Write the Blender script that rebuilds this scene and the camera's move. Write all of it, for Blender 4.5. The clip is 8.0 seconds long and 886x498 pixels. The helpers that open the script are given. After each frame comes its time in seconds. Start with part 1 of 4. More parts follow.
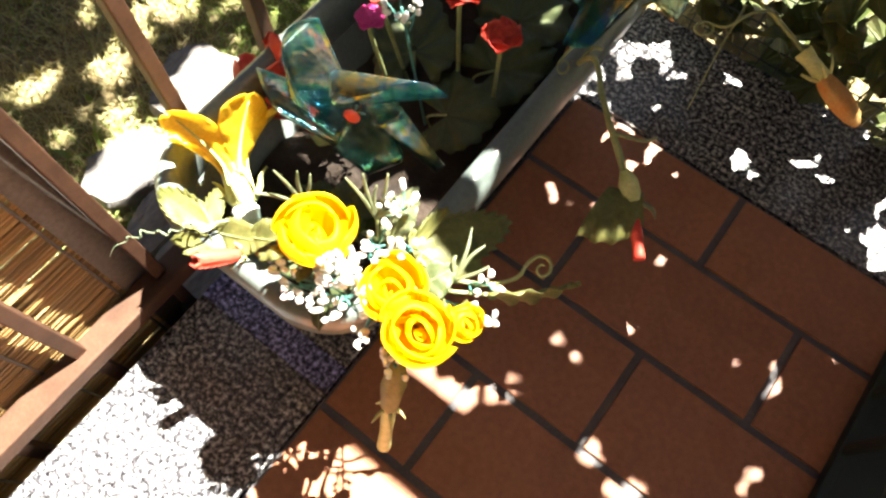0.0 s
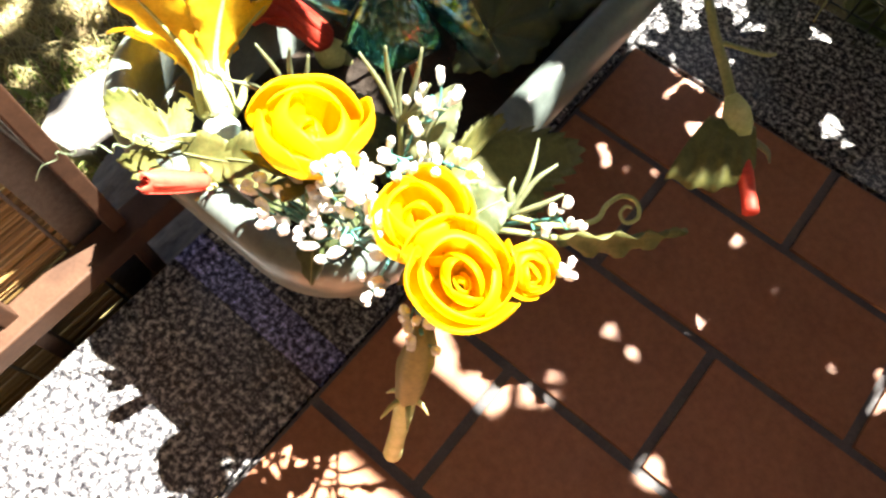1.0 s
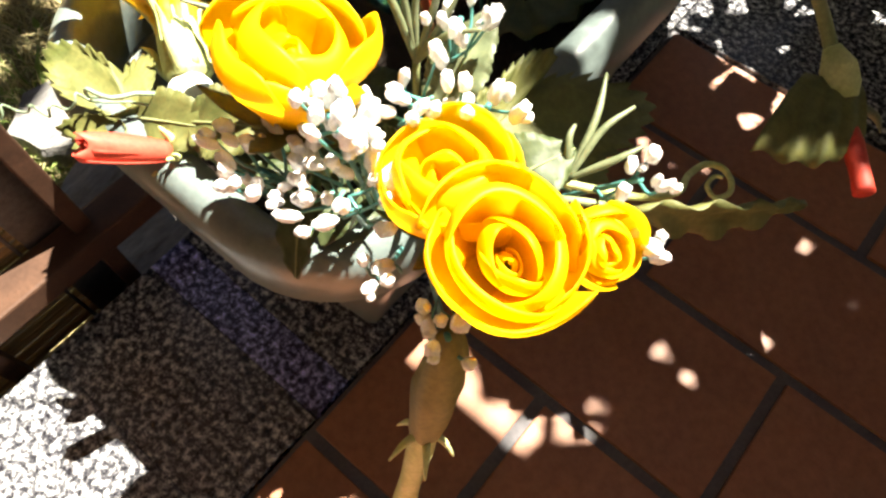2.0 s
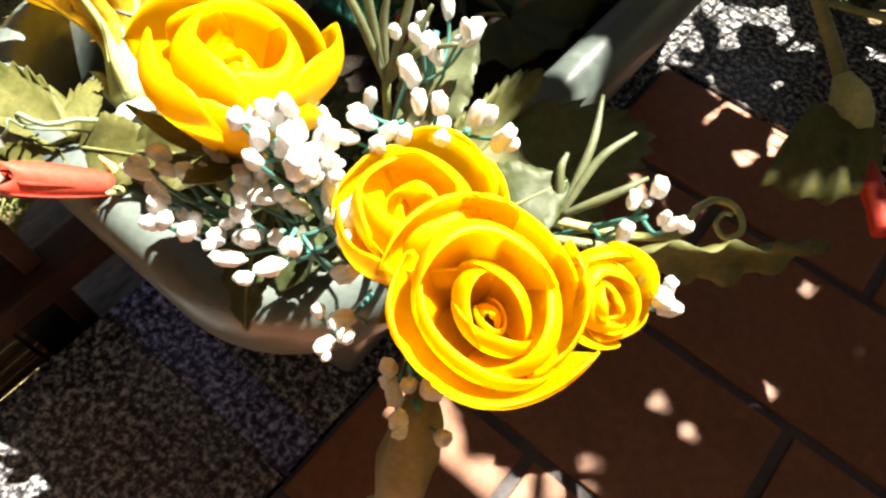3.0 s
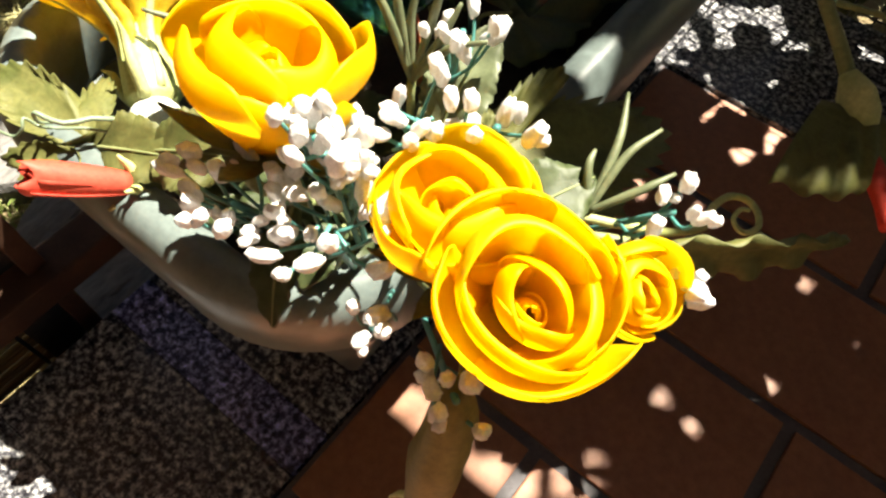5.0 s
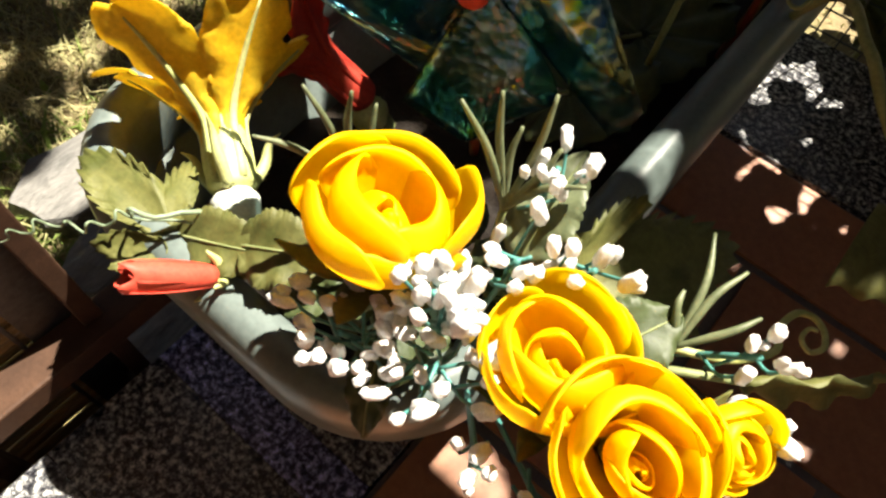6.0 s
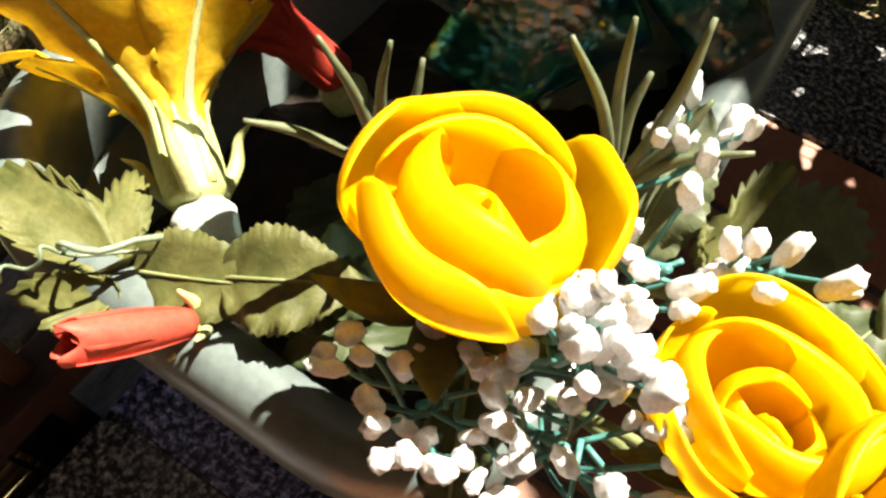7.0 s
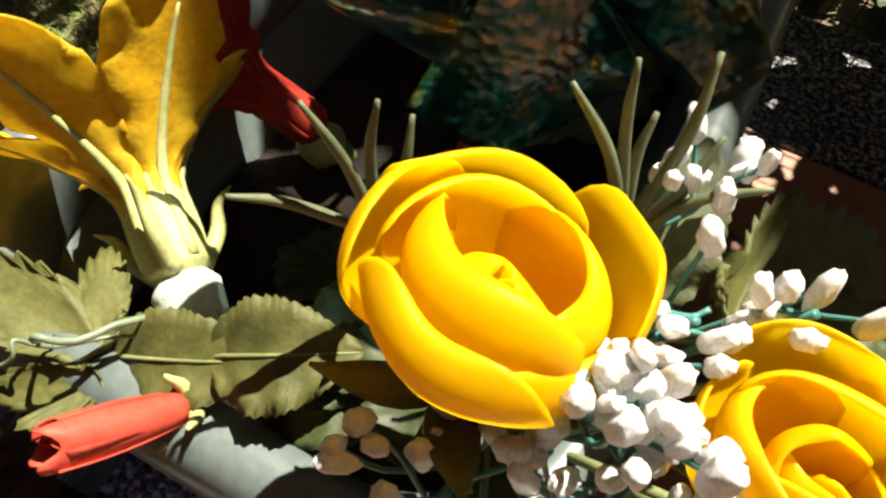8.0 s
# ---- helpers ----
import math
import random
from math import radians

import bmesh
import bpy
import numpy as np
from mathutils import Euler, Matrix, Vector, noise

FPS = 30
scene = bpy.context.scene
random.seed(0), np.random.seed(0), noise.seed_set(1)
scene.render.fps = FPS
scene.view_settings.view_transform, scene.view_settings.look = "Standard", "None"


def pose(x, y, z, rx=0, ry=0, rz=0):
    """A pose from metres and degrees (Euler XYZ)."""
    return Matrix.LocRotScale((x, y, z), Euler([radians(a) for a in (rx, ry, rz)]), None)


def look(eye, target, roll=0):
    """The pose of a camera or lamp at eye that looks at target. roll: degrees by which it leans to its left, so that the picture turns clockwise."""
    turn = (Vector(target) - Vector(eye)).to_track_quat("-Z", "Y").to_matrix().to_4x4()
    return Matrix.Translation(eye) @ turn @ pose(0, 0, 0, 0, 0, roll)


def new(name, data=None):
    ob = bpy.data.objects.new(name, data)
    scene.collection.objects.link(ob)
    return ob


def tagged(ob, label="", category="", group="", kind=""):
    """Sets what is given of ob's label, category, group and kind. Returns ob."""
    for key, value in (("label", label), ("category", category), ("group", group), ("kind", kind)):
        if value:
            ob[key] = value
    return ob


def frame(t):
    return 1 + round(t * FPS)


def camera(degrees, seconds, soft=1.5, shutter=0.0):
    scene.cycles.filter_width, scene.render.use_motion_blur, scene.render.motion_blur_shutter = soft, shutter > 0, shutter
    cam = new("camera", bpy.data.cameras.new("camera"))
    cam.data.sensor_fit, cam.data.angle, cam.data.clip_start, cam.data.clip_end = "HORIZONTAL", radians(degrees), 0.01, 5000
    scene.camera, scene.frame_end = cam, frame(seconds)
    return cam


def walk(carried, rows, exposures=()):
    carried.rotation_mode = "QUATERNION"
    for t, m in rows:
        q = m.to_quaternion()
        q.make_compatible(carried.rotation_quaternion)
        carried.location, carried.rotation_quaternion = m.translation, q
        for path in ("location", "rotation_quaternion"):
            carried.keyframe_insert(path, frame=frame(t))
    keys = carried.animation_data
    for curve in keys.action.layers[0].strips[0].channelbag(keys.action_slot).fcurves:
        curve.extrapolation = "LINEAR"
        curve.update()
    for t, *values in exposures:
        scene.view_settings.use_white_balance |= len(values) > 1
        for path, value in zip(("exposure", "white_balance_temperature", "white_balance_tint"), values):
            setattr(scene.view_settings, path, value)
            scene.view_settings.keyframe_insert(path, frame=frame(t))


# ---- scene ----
cam = camera(65.7, 8.0, 2.5)
PATH = [
    (0, (0.021, 0.023, 0.747), (-0.425, 0.64, -1.102), 1.8),
    (0.5, (0.014, 0.015, 0.667), (-0.467, 0.67, -1.16), 2.5),
    (1, (-0.003, 0.022, 0.593), (-0.481, 0.661, -1.241), 3.2),
    (1.2, (-0.007, 0.023, 0.568), (-0.499, 0.655, -1.266), 2.5),
    (2.5, (-0.025, 0.042, 0.482), (-0.599, 0.789, -1.282), 2.4),
    (3, (-0.027, 0.049, 0.473), (-0.615, 0.832, -1.271), 3.1),
    (3.5, (-0.028, 0.049, 0.472), (-0.612, 0.848, -1.266), 3.5),
    (4, (-0.027, 0.05, 0.473), (-0.619, 0.854, -1.26), 3.1),
    (4.2, (-0.025, 0.05, 0.472), (-0.615, 0.859, -1.259), 3.2),
    (5.3, (-0.041, 0.037, 0.474), (-0.582, 0.847, -1.272), 5.8),
    (5.5, (-0.045, 0.038, 0.473), (-0.591, 0.845, -1.273), 7.2),
    (6, (-0.077, 0.043, 0.501), (-0.653, 0.848, -1.237), 5.7),
    (6.5, (-0.107, 0.048, 0.5), (-0.696, 0.798, -1.258), 3.0),
    (7, (-0.13, 0.054, 0.441), (-0.54, 0.941, -1.304), 9.4),
    (7.5, (-0.138, 0.06, 0.43), (-0.571, 1.022, -1.269), 6.4),
    (8, (-0.14, 0.062, 0.435), (-0.547, 1.04, -1.261), 6.6),
]
EXPOSURE = [(0, 3.6, 6700, 10), (1.2, 3.4, 6700, 10), (2.5, 2.55, 6900, 9), (3.5, 2.3, 6950, 9), (5.5, 2.15, 6950, 9), (6.5, 1.9, 6900, 9), (7.0, 2.05, 6900, 9), (8, 1.5, 6900, 9)]
walk(cam, [(t, look(eye, target, roll)) for t, eye, target, roll in PATH], EXPOSURE)

# ---- world and light ----
SUN = Vector((0.13, 0.51, 1.0)).normalized()
world = bpy.data.worlds.new("sky")
scene.world = world
world.use_nodes = True
wn = world.node_tree.nodes
sky = wn.new("ShaderNodeTexSky")
sky.sky_type = 'NISHITA'
sky.sun_disc = False
sky.sun_elevation = math.asin(SUN.z)
sky.sun_rotation = math.atan2(SUN.x, SUN.y)
world.node_tree.links.new(sky.outputs[0], wn["Background"].inputs[0])
wn["Background"].inputs[1].default_value = 0.008
sun = new("sun", bpy.data.lights.new("sun", "SUN"))
sun.data.energy, sun.data.angle, sun.data.color = 5.0, radians(0.53), (1.0, 0.95, 0.85)
sun.matrix_world = look((0, 0, 0), -SUN)


# ---- materials ----
def material(name, rough=0.6, metallic=0.0, specular=0.5):
    m = bpy.data.materials.new(name)
    m.use_nodes = True
    b = m.node_tree.nodes["Principled BSDF"]
    b.inputs["Roughness"].default_value = rough
    b.inputs["Metallic"].default_value = metallic
    b.inputs["Specular IOR Level"].default_value = specular
    return m, m.node_tree.nodes, m.node_tree.links, b


def mapped(nodes, links, scale=(1, 1, 1), coord="Object"):
    tc, mp = nodes.new("ShaderNodeTexCoord"), nodes.new("ShaderNodeMapping")
    mp.inputs["Scale"].default_value = scale
    links.new(tc.outputs[coord], mp.inputs[0])
    return mp.outputs[0]


def noise_tex(nodes, links, vec, scale, detail=4, rough=0.55):
    n = nodes.new("ShaderNodeTexNoise")
    n.inputs["Scale"].default_value, n.inputs["Detail"].default_value, n.inputs["Roughness"].default_value = scale, detail, rough
    links.new(vec, n.inputs["Vector"])
    return n.outputs["Fac"]


def ramp(nodes, links, fac, stops, interpolation='LINEAR'):
    r = nodes.new("ShaderNodeValToRGB")
    r.color_ramp.interpolation = interpolation
    while len(r.color_ramp.elements) < len(stops):
        r.color_ramp.elements.new(0.5)
    for e, (p, c) in zip(r.color_ramp.elements, stops):
        e.position, e.color = p, (*c, 1)
    links.new(fac, r.inputs[0])
    return r.outputs[0]


def mix(nodes, links, fac, a, b, kind='MIX'):
    x = nodes.new("ShaderNodeMix")
    x.data_type, x.blend_type = 'RGBA', kind
    for s, v in ((x.inputs[0], fac), (x.inputs[6], a), (x.inputs[7], b)):
        if isinstance(v, (int, float)):
            s.default_value = v
        elif isinstance(v, tuple):
            s.default_value = (*v, 1)
        else:
            links.new(v, s)
    return x.outputs[2]


def bump(nodes, links, b, height, strength=0.3, dist=0.001):
    n = nodes.new("ShaderNodeBump")
    n.inputs["Strength"].default_value, n.inputs["Distance"].default_value = strength, dist
    links.new(height, n.inputs["Height"])
    links.new(n.outputs[0], b.inputs["Normal"])


def two_scale(name, colours, scale, rough=0.6, fine=8.0, relief=0.3, dist=0.001, stretch=(1, 1, 1), translucent=0.0, metallic=0.0, vary=0.0, specular=0.5, mottle=0.17, glow=1.0):
    """A surface with broad patches and fine grain, thin things letting some light through."""
    m, n, l, b = material(name, rough, metallic, specular)
    v = mapped(n, l, stretch)
    broad = noise_tex(n, l, v, scale, 3)
    grain = noise_tex(n, l, v, scale * fine, 5, 0.65)
    k = len(colours) - 1
    c = ramp(n, l, broad, [(0.3 + 0.4 * i / max(k, 1), c) for i, c in enumerate(colours)])
    g = ramp(n, l, grain, [(0.3, (1 - 1.3 * mottle,) * 3), (0.7, (1 + 0.7 * mottle,) * 3)])
    c = mix(n, l, 1.0, c, g, 'MULTIPLY')
    if vary:
        oi, hs = n.new("ShaderNodeObjectInfo"), n.new("ShaderNodeHueSaturation")
        mr = n.new("ShaderNodeMapRange")
        mr.inputs[3].default_value, mr.inputs[4].default_value = 1 - vary, 1 + vary
        l.new(oi.outputs["Random"], mr.inputs[0])
        l.new(mr.outputs[0], hs.inputs["Value"])
        l.new(c, hs.inputs["Color"])
        c = hs.outputs[0]
    l.new(c, b.inputs["Base Color"])
    bump(n, l, b, grain, relief, dist)
    if translucent:
        t, a = n.new("ShaderNodeBsdfTranslucent"), n.new("ShaderNodeMixShader")
        gm = n.new("ShaderNodeGamma")
        gm.inputs[1].default_value = glow
        l.new(c, gm.inputs[0])
        l.new(gm.outputs[0], t.inputs["Color"])
        a.inputs[0].default_value = translucent
        l.new(b.outputs[0], a.inputs[1])
        l.new(t.outputs[0], a.inputs[2])
        l.new(a.outputs[0], n["Material Output"].inputs[0])
    return m


def granite_material(name="granite", tint=(1, 1, 1)):
    m, n, l, b = material(name, 0.22)
    v = mapped(n, l)
    vo = n.new("ShaderNodeTexVoronoi")
    vo.inputs["Scale"].default_value = 260
    wob = noise_tex(n, l, v, 185, 5, 0.70)
    l.new(v, vo.inputs["Vector"])
    c = ramp(n, l, wob, [(0.40, (0.018, 0.018, 0.022)), (0.49, (0.08, 0.08, 0.088)), (0.56, (0.34, 0.34, 0.34)), (0.66, (0.64, 0.63, 0.61))])
    cell = ramp(n, l, vo.outputs["Color"], [(0.2, (0.55, 0.55, 0.58)), (0.8, (1.1, 1.1, 1.08))])
    broad = ramp(n, l, noise_tex(n, l, v, 14, 3), [(0.3, (0.8, 0.8, 0.82)), (0.7, (1.05, 1.05, 1.03))])
    c = mix(n, l, 1.0, mix(n, l, 1.0, c, cell, 'MULTIPLY'), broad, 'MULTIPLY')
    c = mix(n, l, 1.0, c, tint, 'MULTIPLY')
    l.new(c, b.inputs["Base Color"])
    bump(n, l, b, wob, 0.06, 0.0005)
    return m


def film_material():
    """Holographic plastic film: thin, glossy, with a play of colours over the foil's small facets."""
    m, n, l, b = material("holographic_film", 0.14, 0.85)
    v = mapped(n, l)
    vo = n.new("ShaderNodeTexVoronoi")
    vo.inputs["Scale"].default_value = 240
    l.new(v, vo.inputs["Vector"])
    broad = noise_tex(n, l, v, 22, 3)
    c = ramp(n, l, broad, [(0.30, (0.02, 0.10, 0.16)), (0.40, (0.03, 0.20, 0.22)), (0.47, (0.26, 0.27, 0.28)), (0.53, (0.05, 0.14, 0.20)), (0.60, (0.26, 0.20, 0.08)), (0.70, (0.05, 0.17, 0.11))])
    cell = ramp(n, l, vo.outputs["Color"], [(0.2, (0.45, 0.6, 0.8)), (0.5, (0.9, 1.0, 0.9)), (0.8, (1.2, 0.95, 0.7))])
    c = mix(n, l, 1.0, c, cell, 'MULTIPLY')
    l.new(c, b.inputs["Base Color"])
    b.inputs["Thin Film Thickness"].default_value = 420
    b.inputs["Thin Film IOR"].default_value = 1.5
    bump(n, l, b, vo.outputs["Distance"], 0.5, 0.0006)
    t, g, a = n.new("ShaderNodeBsdfTransparent"), n.new("ShaderNodeMixShader"), n.new("ShaderNodeBsdfTranslucent")
    l.new(c, a.inputs[0])
    g.inputs[0].default_value = 0.12
    t.inputs[0].default_value = (0.55, 0.68, 0.66, 1)
    h = n.new("ShaderNodeMixShader")
    h.inputs[0].default_value = 0.38
    l.new(b.outputs[0], g.inputs[1])
    l.new(a.outputs[0], g.inputs[2])
    l.new(g.outputs[0], h.inputs[1])
    l.new(t.outputs[0], h.inputs[2])
    l.new(h.outputs[0], n["Material Output"].inputs[0])
    return m


def stripe_material():
    m, n, l, b = material("twisted_paper_straw", 0.5)
    w = n.new("ShaderNodeTexWave")
    w.inputs["Scale"].default_value = 22
    l.new(mapped(n, l, (1.5, 1.5, 1)), w.inputs["Vector"])
    l.new(ramp(n, l, w.outputs["Fac"], [(0.35, (0.62, 0.10, 0.03)), (0.6, (0.62, 0.28, 0.10))]), b.inputs["Base Color"])
    return m


TERRACOTTA = two_scale("terracotta_tile", [(0.27, 0.105, 0.05), (0.33, 0.135, 0.065), (0.30, 0.12, 0.06)], 9, 0.5, 14, 0.18, 0.0006, vary=0.09)
GROUT = two_scale("grey_grout", [(0.10, 0.095, 0.10), (0.15, 0.14, 0.145)], 30, 0.9, 10, 0.6, 0.001)
GRANITE = granite_material()
# blue tint puts the sky's reflection into the granite colour
SHEENGRANITE = granite_material("sky_sheen_granite", (1.1, 1.15, 2.2))
POT = two_scale("grey_green_plastic", [(0.105, 0.132, 0.124), (0.135, 0.165, 0.155)], 14, 0.30, 14, 0.08, 0.0005)
SOIL = two_scale("dark_soil", [(0.014, 0.009, 0.006), (0.036, 0.023, 0.014)], 40, 0.95, 6, 1.0, 0.004)
PETAL = two_scale("yellow_silk", [(0.88, 0.55, 0.006), (0.92, 0.66, 0.012), (0.90, 0.60, 0.006)], 40, 0.45, 12, 0.15, 0.0003, translucent=0.68, specular=0.35, mottle=0.05, glow=0.5)
SQUASH = two_scale("squash_petal_yellow", [(0.82, 0.47, 0.008), (0.82, 0.60, 0.04)], 45, 0.6, 8, 0.5, 0.0008, translucent=0.45, glow=0.6)
RIB = two_scale("pale_green_rib", [(0.42, 0.46, 0.15), (0.58, 0.58, 0.26)], 60, 0.6, 8, 0.3, 0.0004, translucent=0.1)
NECK = two_scale("white_floral_neck", [(0.62, 0.66, 0.55), (0.78, 0.80, 0.74)], 90, 0.8, 5, 0.5, 0.0006)
REDSILK = two_scale("red_silk", [(0.55, 0.035, 0.02), (0.66, 0.07, 0.04)], 50, 0.6, 10, 0.3, 0.0004, translucent=0.22)
CORAL = two_scale("coral_silk", [(0.62, 0.055, 0.03), (0.70, 0.10, 0.06)], 50, 0.6, 10, 0.3, 0.0004, translucent=0.18)
PINK = two_scale("magenta_silk", [(0.65, 0.03, 0.25), (0.7, 0.08, 0.35)], 50, 0.5, 10, 0.2, 0.0004, translucent=0.2)
LEAF = two_scale("silk_leaf_olive", [(0.075, 0.088, 0.018), (0.15, 0.15, 0.042), (0.105, 0.115, 0.03)], 60, 0.6, 7, 0.5, 0.0006, translucent=0.25, vary=0.15)
DARKLEAF = two_scale("silk_leaf_green", [(0.038, 0.058, 0.018), (0.07, 0.09, 0.032)], 60, 0.55, 7, 0.4, 0.0005, translucent=0.2, vary=0.15)
BLADE = two_scale("grey_green_blade", [(0.095, 0.115, 0.055), (0.17, 0.19, 0.10)], 90, 0.5, 6, 0.3, 0.0004, translucent=0.1)
STEM = two_scale("green_stem", [(0.14, 0.17, 0.06), (0.24, 0.26, 0.11)], 60, 0.6, 8, 0.3, 0.0004)
TEAL = two_scale("teal_plastic_stem", [(0.05, 0.19, 0.17), (0.08, 0.25, 0.22)], 80, 0.4, 6, 0.1, 0.0003)
WHITE = two_scale("white_bud", [(0.78, 0.77, 0.76), (0.86, 0.85, 0.84)], 200, 0.7, 6, 0.4, 0.0005, translucent=0.15)
BROWNPAINT = two_scale("brown_painted_iron", [(0.042, 0.022, 0.014), (0.07, 0.036, 0.022), (0.055, 0.028, 0.017)], 18, 0.6, 16, 0.35, 0.0006, specular=0.2)
REED = two_scale("split_reed", [(0.18, 0.105, 0.033), (0.28, 0.17, 0.055), (0.40, 0.26, 0.10)], 60, 0.6, 4, 0.4, 0.0005, stretch=(1, 0.08, 1), vary=0.25)
BINDING = two_scale("grey_binding", [(0.06, 0.052, 0.045), (0.11, 0.098, 0.085)], 200, 0.8, 4, 0.3, 0.0004)
STONE = two_scale("grey_flagstone", [(0.12, 0.118, 0.115), (0.23, 0.22, 0.205), (0.165, 0.158, 0.15)], 16, 0.85, 12, 1.0, 0.004, stretch=(1, 0.3, 1), mottle=0.3, vary=0.12)
EARTH = two_scale("dry_lawn_earth", [(0.09, 0.065, 0.035), (0.22, 0.17, 0.085), (0.11, 0.12, 0.035)], 3.0, 0.95, 22, 1.0, 0.006)
STRAW = two_scale("dry_grass", [(0.44, 0.38, 0.20), (0.36, 0.35, 0.15)], 4, 0.8, 14, 0.2, 0.0004, translucent=0.2)
GRASS = two_scale("green_grass", [(0.13, 0.21, 0.035), (0.22, 0.29, 0.06)], 4, 0.7, 14, 0.2, 0.0004, translucent=0.25)
WIRE = two_scale("black_coated_wire", [(0.012, 0.014, 0.013), (0.02, 0.022, 0.02)], 60, 0.5, 6, 0.2, 0.0004)
VINE = two_scale("vine_leaf", [(0.045, 0.075, 0.015), (0.085, 0.11, 0.025), (0.12, 0.11, 0.03)], 25, 0.6, 8, 0.5, 0.001, translucent=0.16, vary=0.25)
WOOD = two_scale("dark_stained_wood", [(0.07, 0.04, 0.022), (0.12, 0.07, 0.04)], 12, 0.6, 8, 0.4, 0.001, stretch=(0.1, 1, 1))
CRATE = two_scale("dark_green_plastic", [(0.008, 0.016, 0.013), (0.014, 0.024, 0.02)], 20, 0.5, 8, 0.2, 0.0006)
RENDER = two_scale("pale_house_plaster", [(0.42, 0.37, 0.29), (0.5, 0.45, 0.36)], 3, 0.9, 30, 0.4, 0.002)
PALECURL = two_scale("pale_green_curl", [(0.16, 0.22, 0.13), (0.26, 0.33, 0.22)], 80, 0.4, 6, 0.1, 0.0003, translucent=0.2)
FILM = film_material()
STRAWSTICK = stripe_material()


# ---- building helpers ----
def part(name, bm, mat, parent=None, label="", smooth=True):
    me = bpy.data.meshes.new(name)
    bm.normal_update()
    bm.to_mesh(me)
    bm.free()
    me.materials.append(mat)
    if smooth:
        me.polygons.foreach_set("use_smooth", [True] * len(me.polygons))
    ob = new(name, me)
    ob.parent = parent
    if label:
        tagged(ob, label)
    return ob


def thing(name, label, category, group="", kind="", at=(0, 0, 0)):
    e = tagged(new(name), label, category, group, kind)
    e.location = at
    e.empty_display_size = 0.02
    return e


def settle(root):
    """Parts are built in world places: take the root's place off them."""
    inv = Matrix.Translation(root.location).inverted()
    for c in root.children:
        c.matrix_parent_inverse = inv
    return root


def box(bm, lo, hi, bevel=0.0):
    c = [(a + b) / 2 for a, b in zip(lo, hi)]
    s = [b - a for a, b in zip(lo, hi)]
    r = bmesh.ops.create_cube(bm, size=1, matrix=Matrix.Translation(c) @ Matrix.Diagonal((*s, 1)))
    if bevel:
        edges = list({e for v in r["verts"] for e in v.link_edges})
        bmesh.ops.bevel(bm, geom=edges, offset=bevel, segments=2, affect='EDGES', profile=0.6)


def smooth_path(points, steps=6):
    pts = [Vector(p) for p in points]
    pts = [2 * pts[0] - pts[1]] + pts + [2 * pts[-1] - pts[-2]]
    out = []
    for i in range(1, len(pts) - 2):
        a, b, c, d = pts[i - 1:i + 3]
        for k in range(steps):
            t = k / steps
            out.append(0.5 * (2 * b + (c - a) * t + (2 * a - 5 * b + 4 * c - d) * t * t + (3 * b - a - 3 * c + d) * t ** 3))
    return out + [pts[-2]]


def tube(bm, points, radii, segs=8, steps=6):
    """A tapered, capped tube along a smooth line through the points."""
    path = smooth_path(points, steps) if steps > 1 else [Vector(p) for p in points]
    n = len(path)
    side = (path[1] - path[0]).orthogonal().normalized()
    rings = []
    for i, p in enumerate(path):
        d = (path[min(i + 1, n - 1)] - path[max(i - 1, 0)]).normalized()
        side = (side - d * side.dot(d)).normalized()
        up = d.cross(side)
        f = i / (n - 1) * (len(radii) - 1)
        k = min(int(f), len(radii) - 2)
        r = radii[k] + (radii[k + 1] - radii[k]) * (f - k)
        rings.append([bm.verts.new(p + r * (math.cos(a) * side + math.sin(a) * up)) for a in (2 * math.pi * j / segs for j in range(segs))])
    for a, b in zip(rings, rings[1:]):
        for j in range(segs):
            bm.faces.new((a[j], a[(j + 1) % segs], b[(j + 1) % segs], b[j]))
    bm.faces.new(rings[0][::-1])
    bm.faces.new(rings[-1])


def sheet(bm, fn, nu, nv, thick=0.0005):
    """A thin sheet with two faces and an edge, through the points fn(u, v), u and v from 0 to 1."""
    g = [[Vector(fn(i / nu, j / nv)) for j in range(nv + 1)] for i in range(nu + 1)]

    def normal(i, j):
        du = g[min(i + 1, nu)][j] - g[max(i - 1, 0)][j]
        dv = g[i][min(j + 1, nv)] - g[i][max(j - 1, 0)]
        c = du.cross(dv)
        return c.normalized() if c.length > 1e-12 else Vector((0, 0, 1))
    top = [[bm.verts.new(g[i][j] + normal(i, j) * thick / 2) for j in range(nv + 1)] for i in range(nu + 1)]
    bot = [[bm.verts.new(g[i][j] - normal(i, j) * thick / 2) for j in range(nv + 1)] for i in range(nu + 1)]
    for i in range(nu):
        for j in range(nv):
            bm.faces.new((top[i][j], top[i + 1][j], top[i + 1][j + 1], top[i][j + 1]))
            bm.faces.new((bot[i][j], bot[i][j + 1], bot[i + 1][j + 1], bot[i + 1][j]))
    for i in range(nu):
        for j in (0, nv):
            f = (top[i][j], bot[i][j], bot[i + 1][j], top[i + 1][j])
            bm.faces.new(f if j == 0 else f[::-1])
    for j in range(nv):
        for i in (0, nu):
            f = (top[i][j], top[i][j + 1], bot[i][j + 1], bot[i][j])
            bm.faces.new(f if i == 0 else f[::-1])


def frame_of(direction, up):
    d = Vector(direction).normalized()
    s = Vector(up).cross(d).normalized()
    return d, s, d.cross(s)


